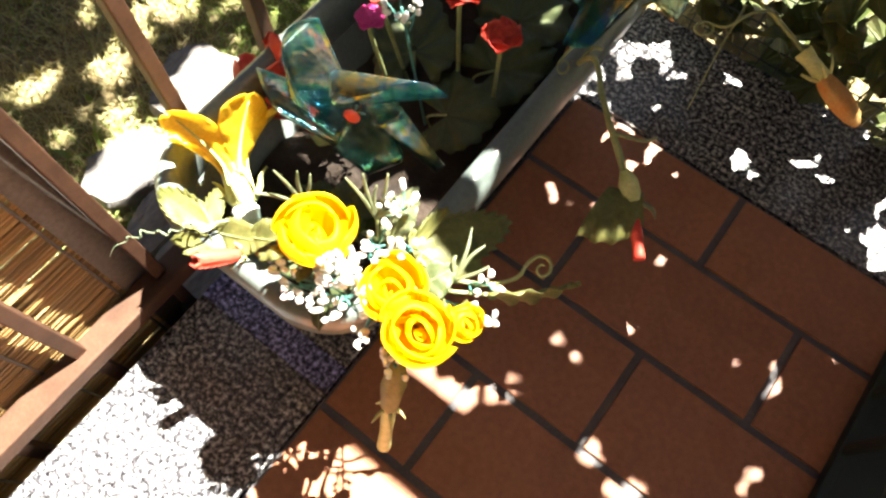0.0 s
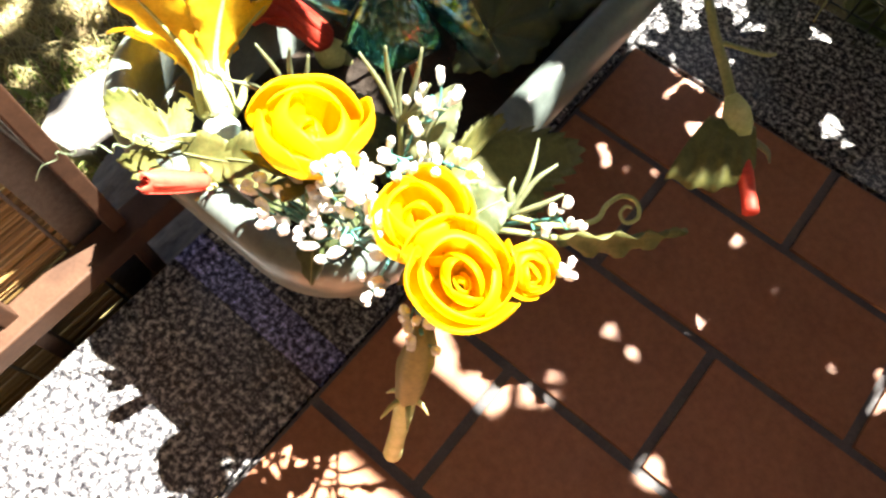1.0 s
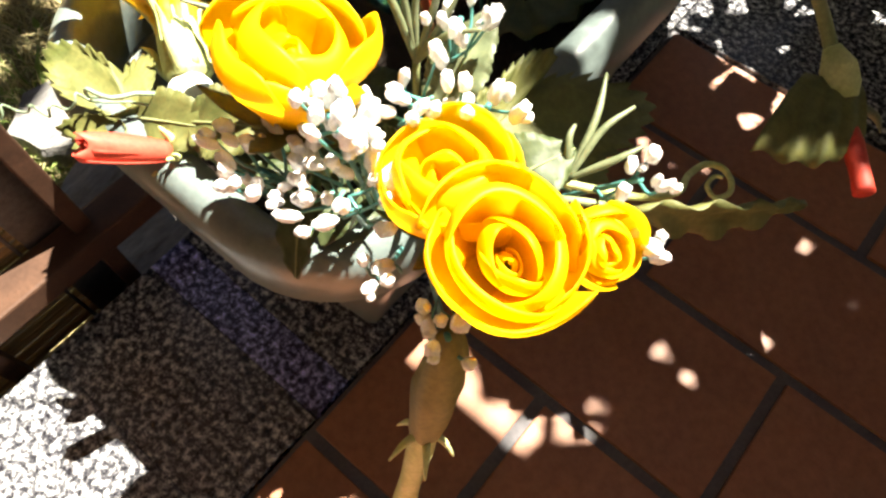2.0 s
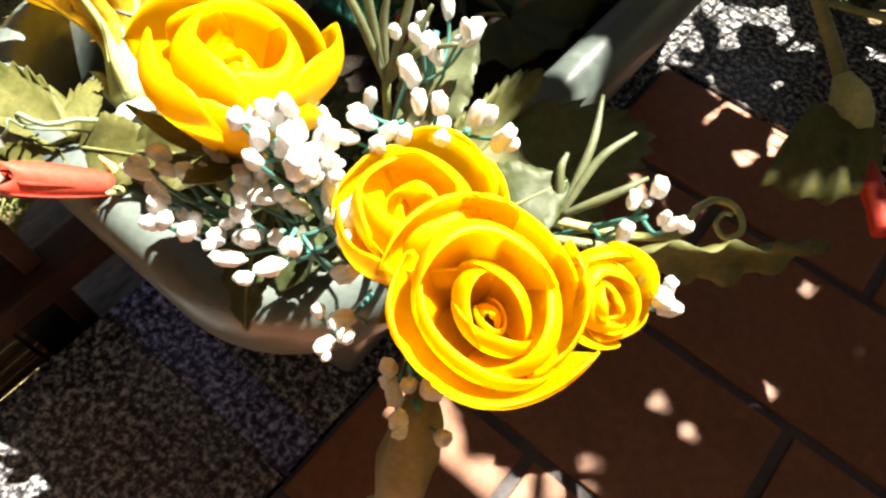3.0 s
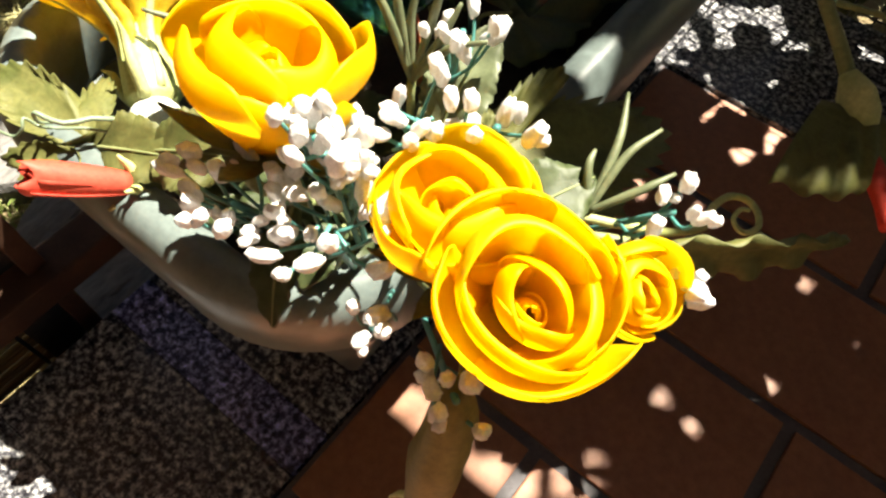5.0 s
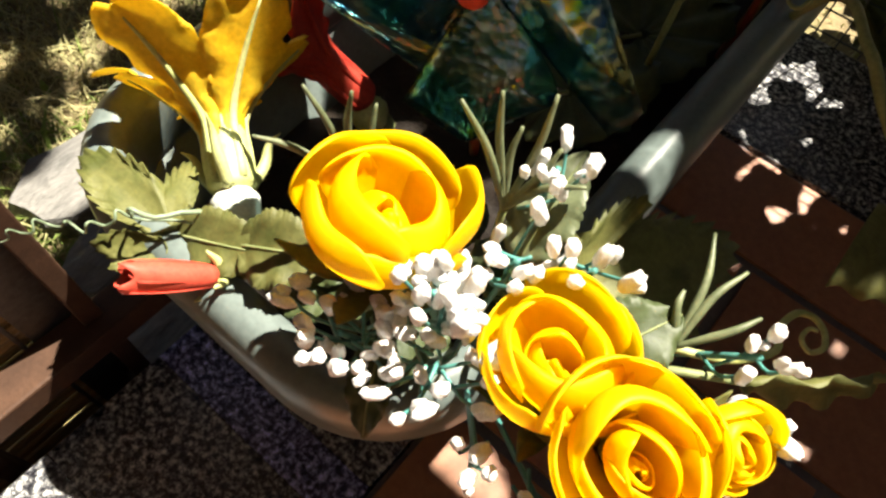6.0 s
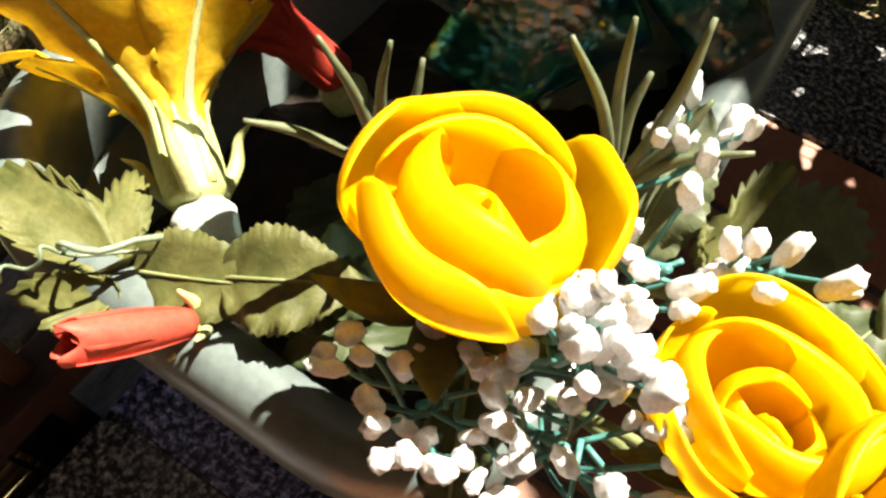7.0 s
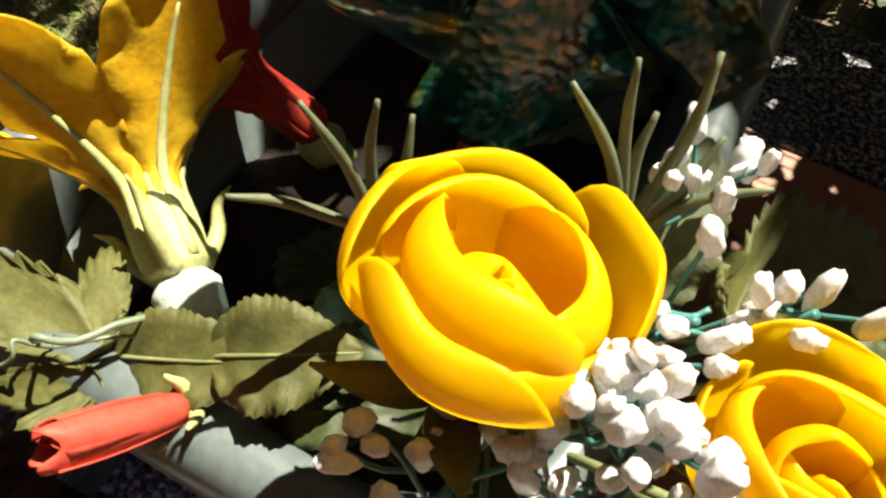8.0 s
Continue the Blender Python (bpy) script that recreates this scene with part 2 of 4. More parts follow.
def lobed_leaf(bm, base, tip, up, width, lobes=3, teeth=17, cup=0.12, wave=0.05, depth=0.25, thick=0.0006, seed=0):
    """A broad toothed leaf from its stalk's end to its tip, lobed, cupped and quilted between the veins."""
    base, tip = Vector(base), Vector(tip)
    d, s, n = frame_of(tip - base, up)
    length = (tip - base).length

    def fn(u, v):
        a = (u - 0.5) * 2 * 2.55
        prof = math.cos(a * 0.36) ** 0.8
        lob = 1 - depth * (0.5 - 0.5 * math.cos(lobes * a * 1.05)) * (0.4 + 0.6 * abs(math.sin(a * 0.5)))
        saw = (u * teeth * 2) % 1
        r = prof * lob * (1 - 0.09 * (saw if int(u * teeth * 2) % 2 else 1 - saw))
        r *= 1 + 0.06 * math.sin(seed * 1.7 + 5 * a)
        along, across = 0.28 + 0.72 * r * v * math.cos(a) , 0.72 * r * v * math.sin(a)
        q = base + d * length * along + s * width * across
        h = cup * (abs(across) ** 1.5 * 1.4 - 0.5 * max(along, 0) ** 2) + wave * math.sin(a * 6 + seed) * v * v + 0.035 * math.sin(a * 11 + 3 * seed) * v
        return q + n * length * h
    sheet(bm, fn, teeth * 4, 5, thick)


def palmate_leaf(bm, base, tips, up, spread=0.42, teeth=40, cup=0.1, thick=0.0006, seed=0):
    """A toothed leaf whose lobes run from the base to each of the tips."""
    base = Vector(base)
    d, s, n = frame_of(Vector(tips[0]) - base, up)
    lobes = []
    for t in tips:
        q = Vector(t) - base
        lobes.append((math.atan2(q.dot(s), q.dot(d)), math.hypot(q.dot(s), q.dot(d)), q.dot(n)))
    big = max(l for _, l, _ in lobes)
    a_lo, a_hi = min(a for a, _, _ in lobes) - 1.15, max(a for a, _, _ in lobes) + 1.15

    def fn(u, v):
        a = a_lo + (a_hi - a_lo) * u
        r, h, near = 0.30 * big * math.sin(math.pi * u) ** 0.4, 0.0, 9.0
        for al, ln, rise in lobes:
            w = abs(a - al)
            q = ln * max(0.0, 1 - (w / (spread * 1.55)) ** 1.25)
            if q > r:
                r, h = q, rise * (q / ln)
            near = min(near, w)
        saw = (u * teeth) % 1
        edge = 1 - (0.06 + 0.12 * min(1, near * 4)) * saw * max(0, v - 0.7) / 0.3
        quilt = 0.030 * math.sin(15 * v - 7 * near + seed) * min(1, near * 6) * v + 0.07 * min(near, 0.6) * v
        return base + (d * math.cos(a) + s * math.sin(a)) * r * v * edge + n * (h * v * v + big * (quilt - cup * v * v * (r / big) ** 2 + cup * 0.5 * v))
    sheet(bm, fn, teeth * 3, 6, thick)


def oval_leaf(bm, base, tip, up, width, teeth=14, bend=0.15, fold=0.25, thick=0.0006, seed=0):
    base, tip = Vector(base), Vector(tip)
    d, s, n = frame_of(tip - base, up)
    length = (tip - base).length

    def fn(u, v):
        w = math.sin(math.pi * min(1, u * 0.98 + 0.01) ** 0.8) ** 0.8
        x = (v - 0.5) * 2
        saw = (u * teeth) % 1
        w *= 1 - 0.10 * saw * abs(x)
        h = fold * abs(x) * w * width * 0.5 + length * bend * (math.sin(math.pi * u) - 0.1) + 0.032 * length * math.sin(u * 26 - abs(x) * 5 + seed) * abs(x)
        return base + d * length * u + s * width * 0.5 * w * x + n * h
    sheet(bm, fn, teeth * 3, 6, thick)


def stalked(name, label, category, build, mat, stalk=None, group="", stalk_mat=None, stalk_r=(0.0014, 0.001), blade="blade", vein=None):
    """A leaf on its stalk, as one thing."""
    root = thing(name, label, category, group, at=stalk[0] if stalk else (0, 0, 0))
    bm = bmesh.new()
    build(bm)
    blade_ob = part(blade, bm, mat, root)
    if vein:
        bm = bmesh.new()
        a, b = Vector(vein[0]), Vector(vein[1])
        d, s, n = frame_of(b - a, vein[2])
        tube(bm, [a + n * 0.0006, a.lerp(b, 0.3) + n * (0.0006 + vein[3] * 0.72 * (b - a).length), a.lerp(b, 0.6) + n * (0.0006 + vein[3] * 0.86 * (b - a).length), b], [0.0008, 0.0006, 0.0003], 6, 5)
        part("midrib", bm, STEM, blade_ob)
    if stalk:
        bm = bmesh.new()
        tube(bm, stalk, stalk_r)
        part("stalk", bm, stalk_mat or STEM, root)
    return settle(root)


# ---- the terrace ----
EDGE_X, EDGE_Y, TOP = -0.155, 0.553, 0.0
ground_bm = bmesh.new()


def ground_z(x, y):
    return -0.085 + 0.02 * noise.noise((x * 2.2, y * 2.2, 0)) + 0.008 * noise.noise((x * 9, y * 9, 3))


def ground_patch(bm, x0, x1, y0, y1, step):
    nx, ny = max(1, round((x1 - x0) / step)), max(1, round((y1 - y0) / step))
    g = [[bm.verts.new((x0 + (x1 - x0) * i / nx, y0 + (y1 - y0) * j / ny, ground_z(x0 + (x1 - x0) * i / nx, y0 + (y1 - y0) * j / ny))) for j in range(ny + 1)] for i in range(nx + 1)]
    for i in range(nx):
        for j in range(ny):
            bm.faces.new((g[i][j], g[i + 1][j], g[i + 1][j + 1], g[i][j + 1]))


ground_patch(ground_bm, -60, 60, -60, 60, 1.0)
ground_patch(ground_bm, -2.2, 2.0, -1.2, 2.6, 0.045)
for f in [f for f in ground_bm.faces if f.calc_area() > 0.5 and -2.1 < f.calc_center_median().x < 1.9 and -1.1 < f.calc_center_median().y < 2.5]:
    for v in f.verts:
        v.co.z = min(v.co.z, -0.16)
tagged(part("ground", ground_bm, EARTH), "dry brown lawn earth with sparse patches", "ground", kind="structure")

bm = bmesh.new()
box(bm, (-0.338, -1.5, -0.30), (2.15, 0.728, -0.03))
tagged(part("floor_slab", bm, GROUT, smooth=False), "concrete terrace slab under tiles and granite", "floor", kind="structure")
bm = bmesh.new()
box(bm, (EDGE_X, -1.5, -0.03), (2.15, EDGE_Y, -0.0035))
floor = tagged(part("floor", bm, GROUT, smooth=False), "terracotta tiled terrace floor with grey joints", "floor", kind="structure")


def slab(name, lo, hi):
    b = bmesh.new()
    box(b, lo, hi, 0.0009)
    return tagged(part(name, b, GRANITE, smooth=False), "speckled black and white polished granite edging slab", "granite edging", "granite edging slabs", "structure")


slab("edging", (-0.342, -1.5, -0.03), (EDGE_X - 0.002, -0.0362, TOP))
slab("edging", (-0.342, -0.0358, -0.03), (EDGE_X - 0.002, 0.0598, TOP))
slab("edging", (-0.342, 0.0952, -0.03), (EDGE_X - 0.002, 0.735, TOP))
# painted sky sheen: a separate strip of the edging, tinted blue
bm = bmesh.new()
box(bm, (-0.342, 0.0602, -0.03), (EDGE_X - 0.002, 0.0948, TOP), 0.0009)
tagged(part("sky_sheen_strip", bm, SHEENGRANITE, smooth=False), "narrow granite strip tinted blue for reflected sky sheen", "granite edging", "granite edging slabs", "structure")
slab("edging", (EDGE_X - 0.0005, EDGE_Y + 0.002, -0.03), (0.62, 0.735, TOP))
slab("edging", (0.622, EDGE_Y + 0.002, -0.03), (2.15, 0.735, TOP))

# unseen house wall behind the camera; unseen roof above, added to cut sky light
bm = bmesh.new()
box(bm, (-1.2, -1.75, -0.1), (2.4, -1.5, 2.6))
tagged(part("wall_house", bm, RENDER, smooth=False), "plain pale plastered house wall", "wall", kind="structure")
bm = bmesh.new()
box(bm, (-1.2, -1.5, 2.42), (2.4, 0.35, 2.56))
tagged(part("unseen_sky_blocker", bm, WOOD, smooth=False), "unseen dark roof slab added to block sky light", "ceiling", kind="structure")


# ---- the fence with the reed screen ----
FX = -0.3625
fence = thing("iron_railing", "brown painted iron railing with upright square bars", "railing", at=(FX, 0, -0.085))
bm = bmesh.new()
box(bm, (FX - 0.0125, -1.4, 0.042), (FX + 0.0165, 0.74, 0.066), 0.0022)
part("bottom_rail", bm, BROWNPAINT, fence, smooth=False)
bm = bmesh.new()
box(bm, (FX - 0.02, -1.4, 0.93), (FX + 0.02, 0.74, 0.97), 0.003)
part("top_rail", bm, BROWNPAINT, fence, smooth=False)
for k in range(-12, 7):
    y = 0.046 + 0.109 * k
    bm = bmesh.new()
    box(bm, (FX - 0.0105, y - 0.007, -0.13), (FX + 0.0035, y + 0.007, 0.93), 0.0015)
    part("upright_bar", bm, BROWNPAINT, fence, smooth=False)
settle(fence)

screen = thing("reed_screen", "golden brown split reed screen tied to the railing", "reed screen", at=(-0.40, 0, -0.12))
rng = random.Random(4)
reed_meshes = []
for k in range(6):
    bm = bmesh.new()
    pts = [(0.0012 * rng.uniform(-1, 1), -0.72 + 0.24 * i, 0.0012 * rng.uniform(-1, 1)) for i in range(7)]
    tube(bm, pts, [0.0026, 0.0029, 0.0025], 6, 1)
    me = bpy.data.meshes.new("reed")
    bm.to_mesh(me)
    bm.free()
    me.materials.append(REED)
    reed_meshes.append(me)
z = -0.085
while z < 0.93:
    r = new("reed", rng.choice(reed_meshes))
    r.location = (-0.381 - 0.002 * rng.random(), 0.030 - 0.72 + rng.uniform(-0.006, 0.006), z)
    r.rotation_euler = (rng.uniform(-0.0015, 0.0015), rng.uniform(0, 6), rng.uniform(-0.001, 0.001))
    r.parent = screen
    z += 0.0054 * rng.uniform(0.85, 1.25)
for y in (0.004, -0.10, -0.22, -0.34):
    bm = bmesh.new()
    box(bm, (-0.3785, y - 0.0015, -0.09), (-0.3775, y + 0.0015, 0.93))
    part("binding_wire", bm, BINDING, screen)
bm = bmesh.new()
box(bm, (-0.3773, 0.010, -0.09), (-0.3763, 0.040, 0.93))
part("edge_tape", bm, BINDING, screen, "grey woven edge tape")
settle(screen)


# ---- flagstones and grass ----
def flagstone(x, y, rx, ry, turn, seed):
    b = bmesh.new()
    n = 14
    rnd = random.Random(seed)
    ring = [(math.cos(2 * math.pi * i / n), math.sin(2 * math.pi * i / n)) for i in range(n)]
    rad = [rnd.uniform(0.86, 1.1) for _ in ring]
    top = -0.052 + rnd.uniform(-0.004, 0.004)
    lv = []
    for z, k in ((-0.12, 1.0), (top - 0.008, 1.0), (top, 0.94), (top + 0.002, 0.5)):
        row = []
        for (c, s), r in zip(ring, rad):
            q = 2.6
            e = (abs(c) ** q + abs(s) ** q) ** (-1 / q)
            px, py = rx * c * e * r * k, ry * s * e * r * k
            row.append(b.verts.new((x + px * math.cos(turn) - py * math.sin(turn), y + px * math.sin(turn) + py * math.cos(turn), z + 0.002 * rnd.uniform(-1, 1))))
        lv.append(row)
    for a, c in zip(lv, lv[1:]):
        for i in range(n):
            b.faces.new((a[i], a[(i + 1) % n], c[(i + 1) % n], c[i]))
    b.faces.new(lv[-1])
    return tagged(part("flagstone", b, STONE, smooth=False), "weathered grey flagstone set in the dry lawn", "flagstone", "flagstones along the railing")


for k, (x, y, rx, ry, a) in enumerate([(-0.405, 0.075, 0.045, 0.055, 0.1), (-0.485, 0.10, 0.032, 0.055, 0.2), (-0.575, 0.13, 0.045, 0.065, -0.1), (-0.60, 0.275, 0.06, 0.07, 0.3), (-0.47, 0.245, 0.055, 0.075, 0.0),
                                       (-0.49, 0.42, 0.07, 0.085, 0.2), (-0.45, -0.10, 0.05, 0.08, 0), (-0.46, -0.30, 0.05, 0.09, 0.2), (-0.50, 0.62, 0.07, 0.09, 0.1)]):
    flagstone(x, y, rx, ry, a, 20 + k)


def grass(name, mat, count, seed, test, label, h=(0.008, 0.027), area=(-1.7, -0.40, -0.4, 1.5), wide=0.0011):
    r = random.Random(seed)
    verts, faces = [], []
    made = 0
    while made < count:
        x, y = r.uniform(area[0], area[1]), r.uniform(area[2], area[3])
        if r.random() > max(0.02, min(1, test(x, y))):
            continue
        made += 1
        z0, a, hh = ground_z(x, y) - 0.003, r.uniform(0, 6.283), r.uniform(*h)
        lean, b = r.uniform(0.3, 2.2) * hh, r.uniform(0, 6.283)
        w = wide * r.uniform(0.6, 1.3)
        dx, dy, lx, ly = w * math.cos(a), w * math.sin(a), lean * math.cos(b), lean * math.sin(b)
        i = len(verts)
        verts += [(x - dx, y - dy, z0), (x + dx, y + dy, z0), (x + lx * 0.4 + dx * 0.8, y + ly * 0.4 + dy * 0.8, z0 + hh * 0.75), (x + lx * 0.4 - dx * 0.8, y + ly * 0.4 - dy * 0.8, z0 + hh * 0.75), (x + lx, y + ly, z0 + hh * 0.9)]
        faces += [(i, i + 1, i + 2, i + 3), (i + 3, i + 2, i + 4)]
    me = bpy.data.meshes.new(name)
    me.from_pydata(verts, [], faces)
    me.materials.append(mat)
    return tagged(new(name, me), label, "grass", kind="stuff")


def green_patch(x, y):
    return 1.6 * noise.noise((x * 3.2 + 5, y * 3.2, 1)) + 0.42 - 0.9 * max(0, x + 0.75)


grass("dry_grass", STRAW, 60000, 1, lambda x, y: 0.75 - 0.6 * green_patch(x, y), "short dry straw coloured lawn grass")
grass("green_grass", GRASS, 46000, 2, green_patch, "patchy green lawn grass")
grass("dry_grass", STRAW, 9000, 3, lambda x, y: 0.8, "short dry grass behind the wire mesh", area=(-0.4, 1.6, 0.76, 1.8))
grass("green_weeds", GRASS, 900, 8, lambda x, y: green_patch(x, y) - 0.1, "broad green weeds in the lawn", h=(0.012, 0.03), wide=0.006)


# ---- the wire mesh with its vine ----
MY = 0.752
mesh_fence = thing("wire_mesh_fence", "black coated square wire mesh fence behind terrace edge", "wire fence", at=(0, MY, -0.09))
x = -0.33
while x < 1.7:
    bm = bmesh.new()
    tube(bm, [(x, MY, -0.09), (x, MY, 0.6), (x, MY, 1.24)], [0.0011, 0.0011], 6, 1)
    part("upright_wire", bm, WIRE, mesh_fence)
    x += 0.026
z = -0.03
while z < 1.24:
    bm = bmesh.new()
    tube(bm, [(-0.34, MY + 0.002, z), (0.6, MY + 0.002, z), (1.7, MY + 0.002, z)], [0.0011, 0.0011], 6, 1)
    part("cross_wire", bm, WIRE, mesh_fence)
    z += 0.026
bm = bmesh.new()
box(bm, (-0.36, MY - 0.02, 1.24), (1.75, MY + 0.02, 1.375), 0.004)
part("top_beam", bm, WOOD, mesh_fence, "dark wooden beam", smooth=False)
for x in (-0.35, 0.7, 1.72):
    bm = bmesh.new()
    box(bm, (x - 0.02, MY - 0.022, -0.1), (x + 0.02, MY + 0.022, 1.25), 0.003)
    part("post", bm, WOOD, mesh_fence, "dark wooden post", smooth=False)
settle(mesh_fence)

vine = thing("climbing_vine", "dense climbing vine with broad green leaves on wire mesh", "climbing plant", at=(0.2, 0.79, -0.09))
leaf_meshes = []
for k in range(6):
    bm = bmesh.new()
    lobed_leaf(bm, (0, 0, 0), (0, 0.07, 0), (0, 0, 1), 0.085, teeth=9, cup=0.22, wave=0.05, seed=k * 2.3)
    me = bpy.data.meshes.new("leaf")
    bm.to_mesh(me)
    bm.free()
    me.materials.append(VINE)
    me.polygons.foreach_set("use_smooth", [True] * len(me.polygons))
    leaf_meshes.append(me)
rng = random.Random(12)


def vine_spot(r):
    """A place for a leaf: dense higher up, thin near the ground, open under the beam."""
    while True:
        x, z = r.uniform(-0.30, 1.35), r.uniform(0.02, 1.42)
        if z > 1.36 or z > 1.02 and x < -0.12 or z > 1.11 and (x < 0.165 or 0.22 < x < 0.34) or 0.13 < z < 0.5 and x < -0.1:
            continue
        if noise.noise((x * 17, z * 17, 4)) < (-0.2 if z < 0.13 else 0.02 if z < 0.42 else -0.15 if z < 0.75 else -0.3):
            continue
        s = r.uniform(0.7, 1.15)
        return Matrix.LocRotScale((x, MY + r.uniform(-0.03, 0.05), z), Euler((r.uniform(0.1, 1.3), r.uniform(-0.6, 0.6), r.uniform(0, 6.283))), (s, s, s))


for k in range(290):
    o = new("leaf", rng.choice(leaf_meshes))
    o.parent = vine
    o.matrix_basis = vine_spot(rng)
verts, faces = [], []
shapes = [([v.co.copy() for v in me.vertices], [tuple(p.vertices) for p in me.polygons]) for me in leaf_meshes]
for k in range(950):
    vs, fs = rng.choice(shapes)
    m = vine_spot(rng)
    i0 = len(verts)
    verts += [tuple(m @ v) for v in vs]
    faces += [tuple(i0 + i for i in f) for f in fs]
for k in range(150):
    vs, fs = rng.choice(shapes)
    s = rng.uniform(0.7, 1.2)
    m = Matrix.LocRotScale((rng.uniform(-0.12, 1.2), rng.uniform(0.785, 1.0), rng.uniform(-0.06, 0.13)), Euler((rng.uniform(-0.5, 0.9), rng.uniform(-0.5, 0.5), rng.uniform(0, 6.283))), (s, s, s))
    i0 = len(verts)
    verts += [tuple(m @ v) for v in vs]
    faces += [tuple(i0 + i for i in f) for f in fs]
me = bpy.data.meshes.new("leaf_mass")
me.from_pydata(verts, [], faces)
me.materials.append(VINE)
mass = tagged(new("leaf_mass", me), "dense green leaf mass", kind="stuff")
mass.parent = vine
for k in range(12):
    x = -0.2 + 0.12 * k
    bm = bmesh.new()
    tube(bm, [(x, 0.79, -0.10), (x + rng.uniform(-.05, .05), 0.765, 0.35), (x + rng.uniform(-.09, .09), 0.775, 0.8), (x + rng.uniform(-.1, .1), 0.765, 1.18)], [0.004, 0.003, 0.0015])
    part("runner", bm, STEM, vine)
for c in vine.children:
    c.matrix_parent_inverse = Matrix.Translation(vine.location).inverted()


# ---- shrub out on the lawn ----
shrub = thing("shrub", "leafy green shrub standing on the lawn", "shrub", at=(-0.78, 1.0, -0.09))
bm = bmesh.new()
tube(bm, [(-0.78, 1.0, -0.1), (-0.77, 1.01, 0.5), (-0.79, 0.99, 1.1)], [0.022, 0.016, 0.008], 10)
part("trunk", bm, WOOD, shrub)
for i in range(9):
    a, z0 = i * 2.4, 0.6 + 0.07 * i
    bm = bmesh.new()
    tube(bm, [(-0.775, 1.0, z0), (-0.775 + 0.14 * math.cos(a), 1.0 + 0.14 * math.sin(a), z0 + 0.2), (-0.775 + 0.26 * math.cos(a), 1.0 + 0.26 * math.sin(a), z0 + 0.34)], [0.008, 0.005, 0.002], 7)
    part("limb", bm, WOOD, shrub)
rng = random.Random(77)
for i in range(190):
    a, r_, z0 = rng.uniform(0, 6.283), 0.36 * math.sqrt(rng.random()), rng.uniform(0.85, 1.55)
    o = new("leaf", rng.choice(leaf_meshes))
    o.parent = shrub
    s_ = rng.uniform(0.7, 1.2)
    o.matrix_basis = Matrix.LocRotScale((-0.78 + r_ * math.cos(a), 1.0 + r_ * math.sin(a), z0), Euler((rng.uniform(-0.6, 0.8), rng.uniform(-0.6, 0.6), rng.uniform(0, 6.283))), (s_, s_, s_))
settle(shrub)


# ---- the planter ----
PX0, PX1, PY0, PY1 = -0.355, -0.108, 0.074, 0.665


def ring_points(inset, radius, z, n=10):
    r = max(0.004, radius - inset)
    x0, x1, y0, y1 = PX0 + inset, PX1 - inset, PY0 + inset, PY1 - inset
    pts = []
    for cx, cy, a0 in ((x1 - r, y0 + r, -90), (x1 - r, y1 - r, 0), (x0 + r, y1 - r, 90), (x0 + r, y0 + r, 180)):
        for i in range(n + 1):
            a = radians(a0 + 90 * i / n)
            pts.append((cx + r * math.cos(a), cy + r * math.sin(a), z))
    return pts


def swept(bm, profile, radius=0.070):
    rows = [[bm.verts.new(p) for p in ring_points(i, radius, z)] for i, z in profile]
    for a, b in zip(rows, rows[1:]):
        n = len(a)
        for k in range(n):
            bm.faces.new((a[k], a[(k + 1) % n], b[(k + 1) % n], b[k]))
    return rows


planter = thing("planter_trough", "grey green plastic planter trough with thick rolled rim", "planter", at=((PX0 + PX1) / 2, 0.36, 0))
bm = bmesh.new()
rows = swept(bm, [(0.068, 0.0015), (0.066, 0.0), (0.063, 0.004), (0.05, 0.06), (0.0145, 0.205), (0.022, 0.206), (0.053, 0.06), (0.066, 0.012)])
bm.faces.new(rows[0][::-1])
bm.faces.new(rows[-1])
part("body", bm, POT, planter)
bm = bmesh.new()
swept(bm, [(0.0135, 0.198), (0.003, 0.199), (0.0005, 0.204), (0.0, 0.222), (0.0015, 0.231), (0.006, 0.238), (0.012, 0.2405), (0.018, 0.2395), (0.0225, 0.236), (0.0245, 0.229), (0.0255, 0.2), (0.0235, 0.196), (0.0135, 0.198)])
part("rim", bm, POT, planter, "thick rounded grey green rim")
settle(planter)
bm = bmesh.new()
nx, ny = 16, 40
g = []
for i in range(nx + 1):
    g.append([])
    for j in range(ny + 1):
        u, v = i / nx, j / ny
        x, y = PX0 + 0.037 + (PX1 - PX0 - 0.074) * u, PY0 + 0.037 + (PY1 - PY0 - 0.074) * v
        ex, ey = abs(2 * u - 1) ** 6, abs(2 * v - 1) ** 14
        k = 1 - 0.06 * ex * ey
        x = (x - (PX0 + PX1) / 2) * k + (PX0 + PX1) / 2
        g[-1].append(bm.verts.new((x, y, 0.152 + 0.012 * noise.noise((x * 22, y * 22, 1)) + 0.007 * noise.noise((x * 80, y * 80, 5)))))
for i in range(nx):
    for j in range(ny):
        bm.faces.new((g[i][j], g[i + 1][j], g[i + 1][j + 1], g[i][j + 1]))
tagged(part("potting_soil", bm, SOIL), "dark potting soil filling the planter", "soil", kind="stuff")
SOIL_Z = 0.142


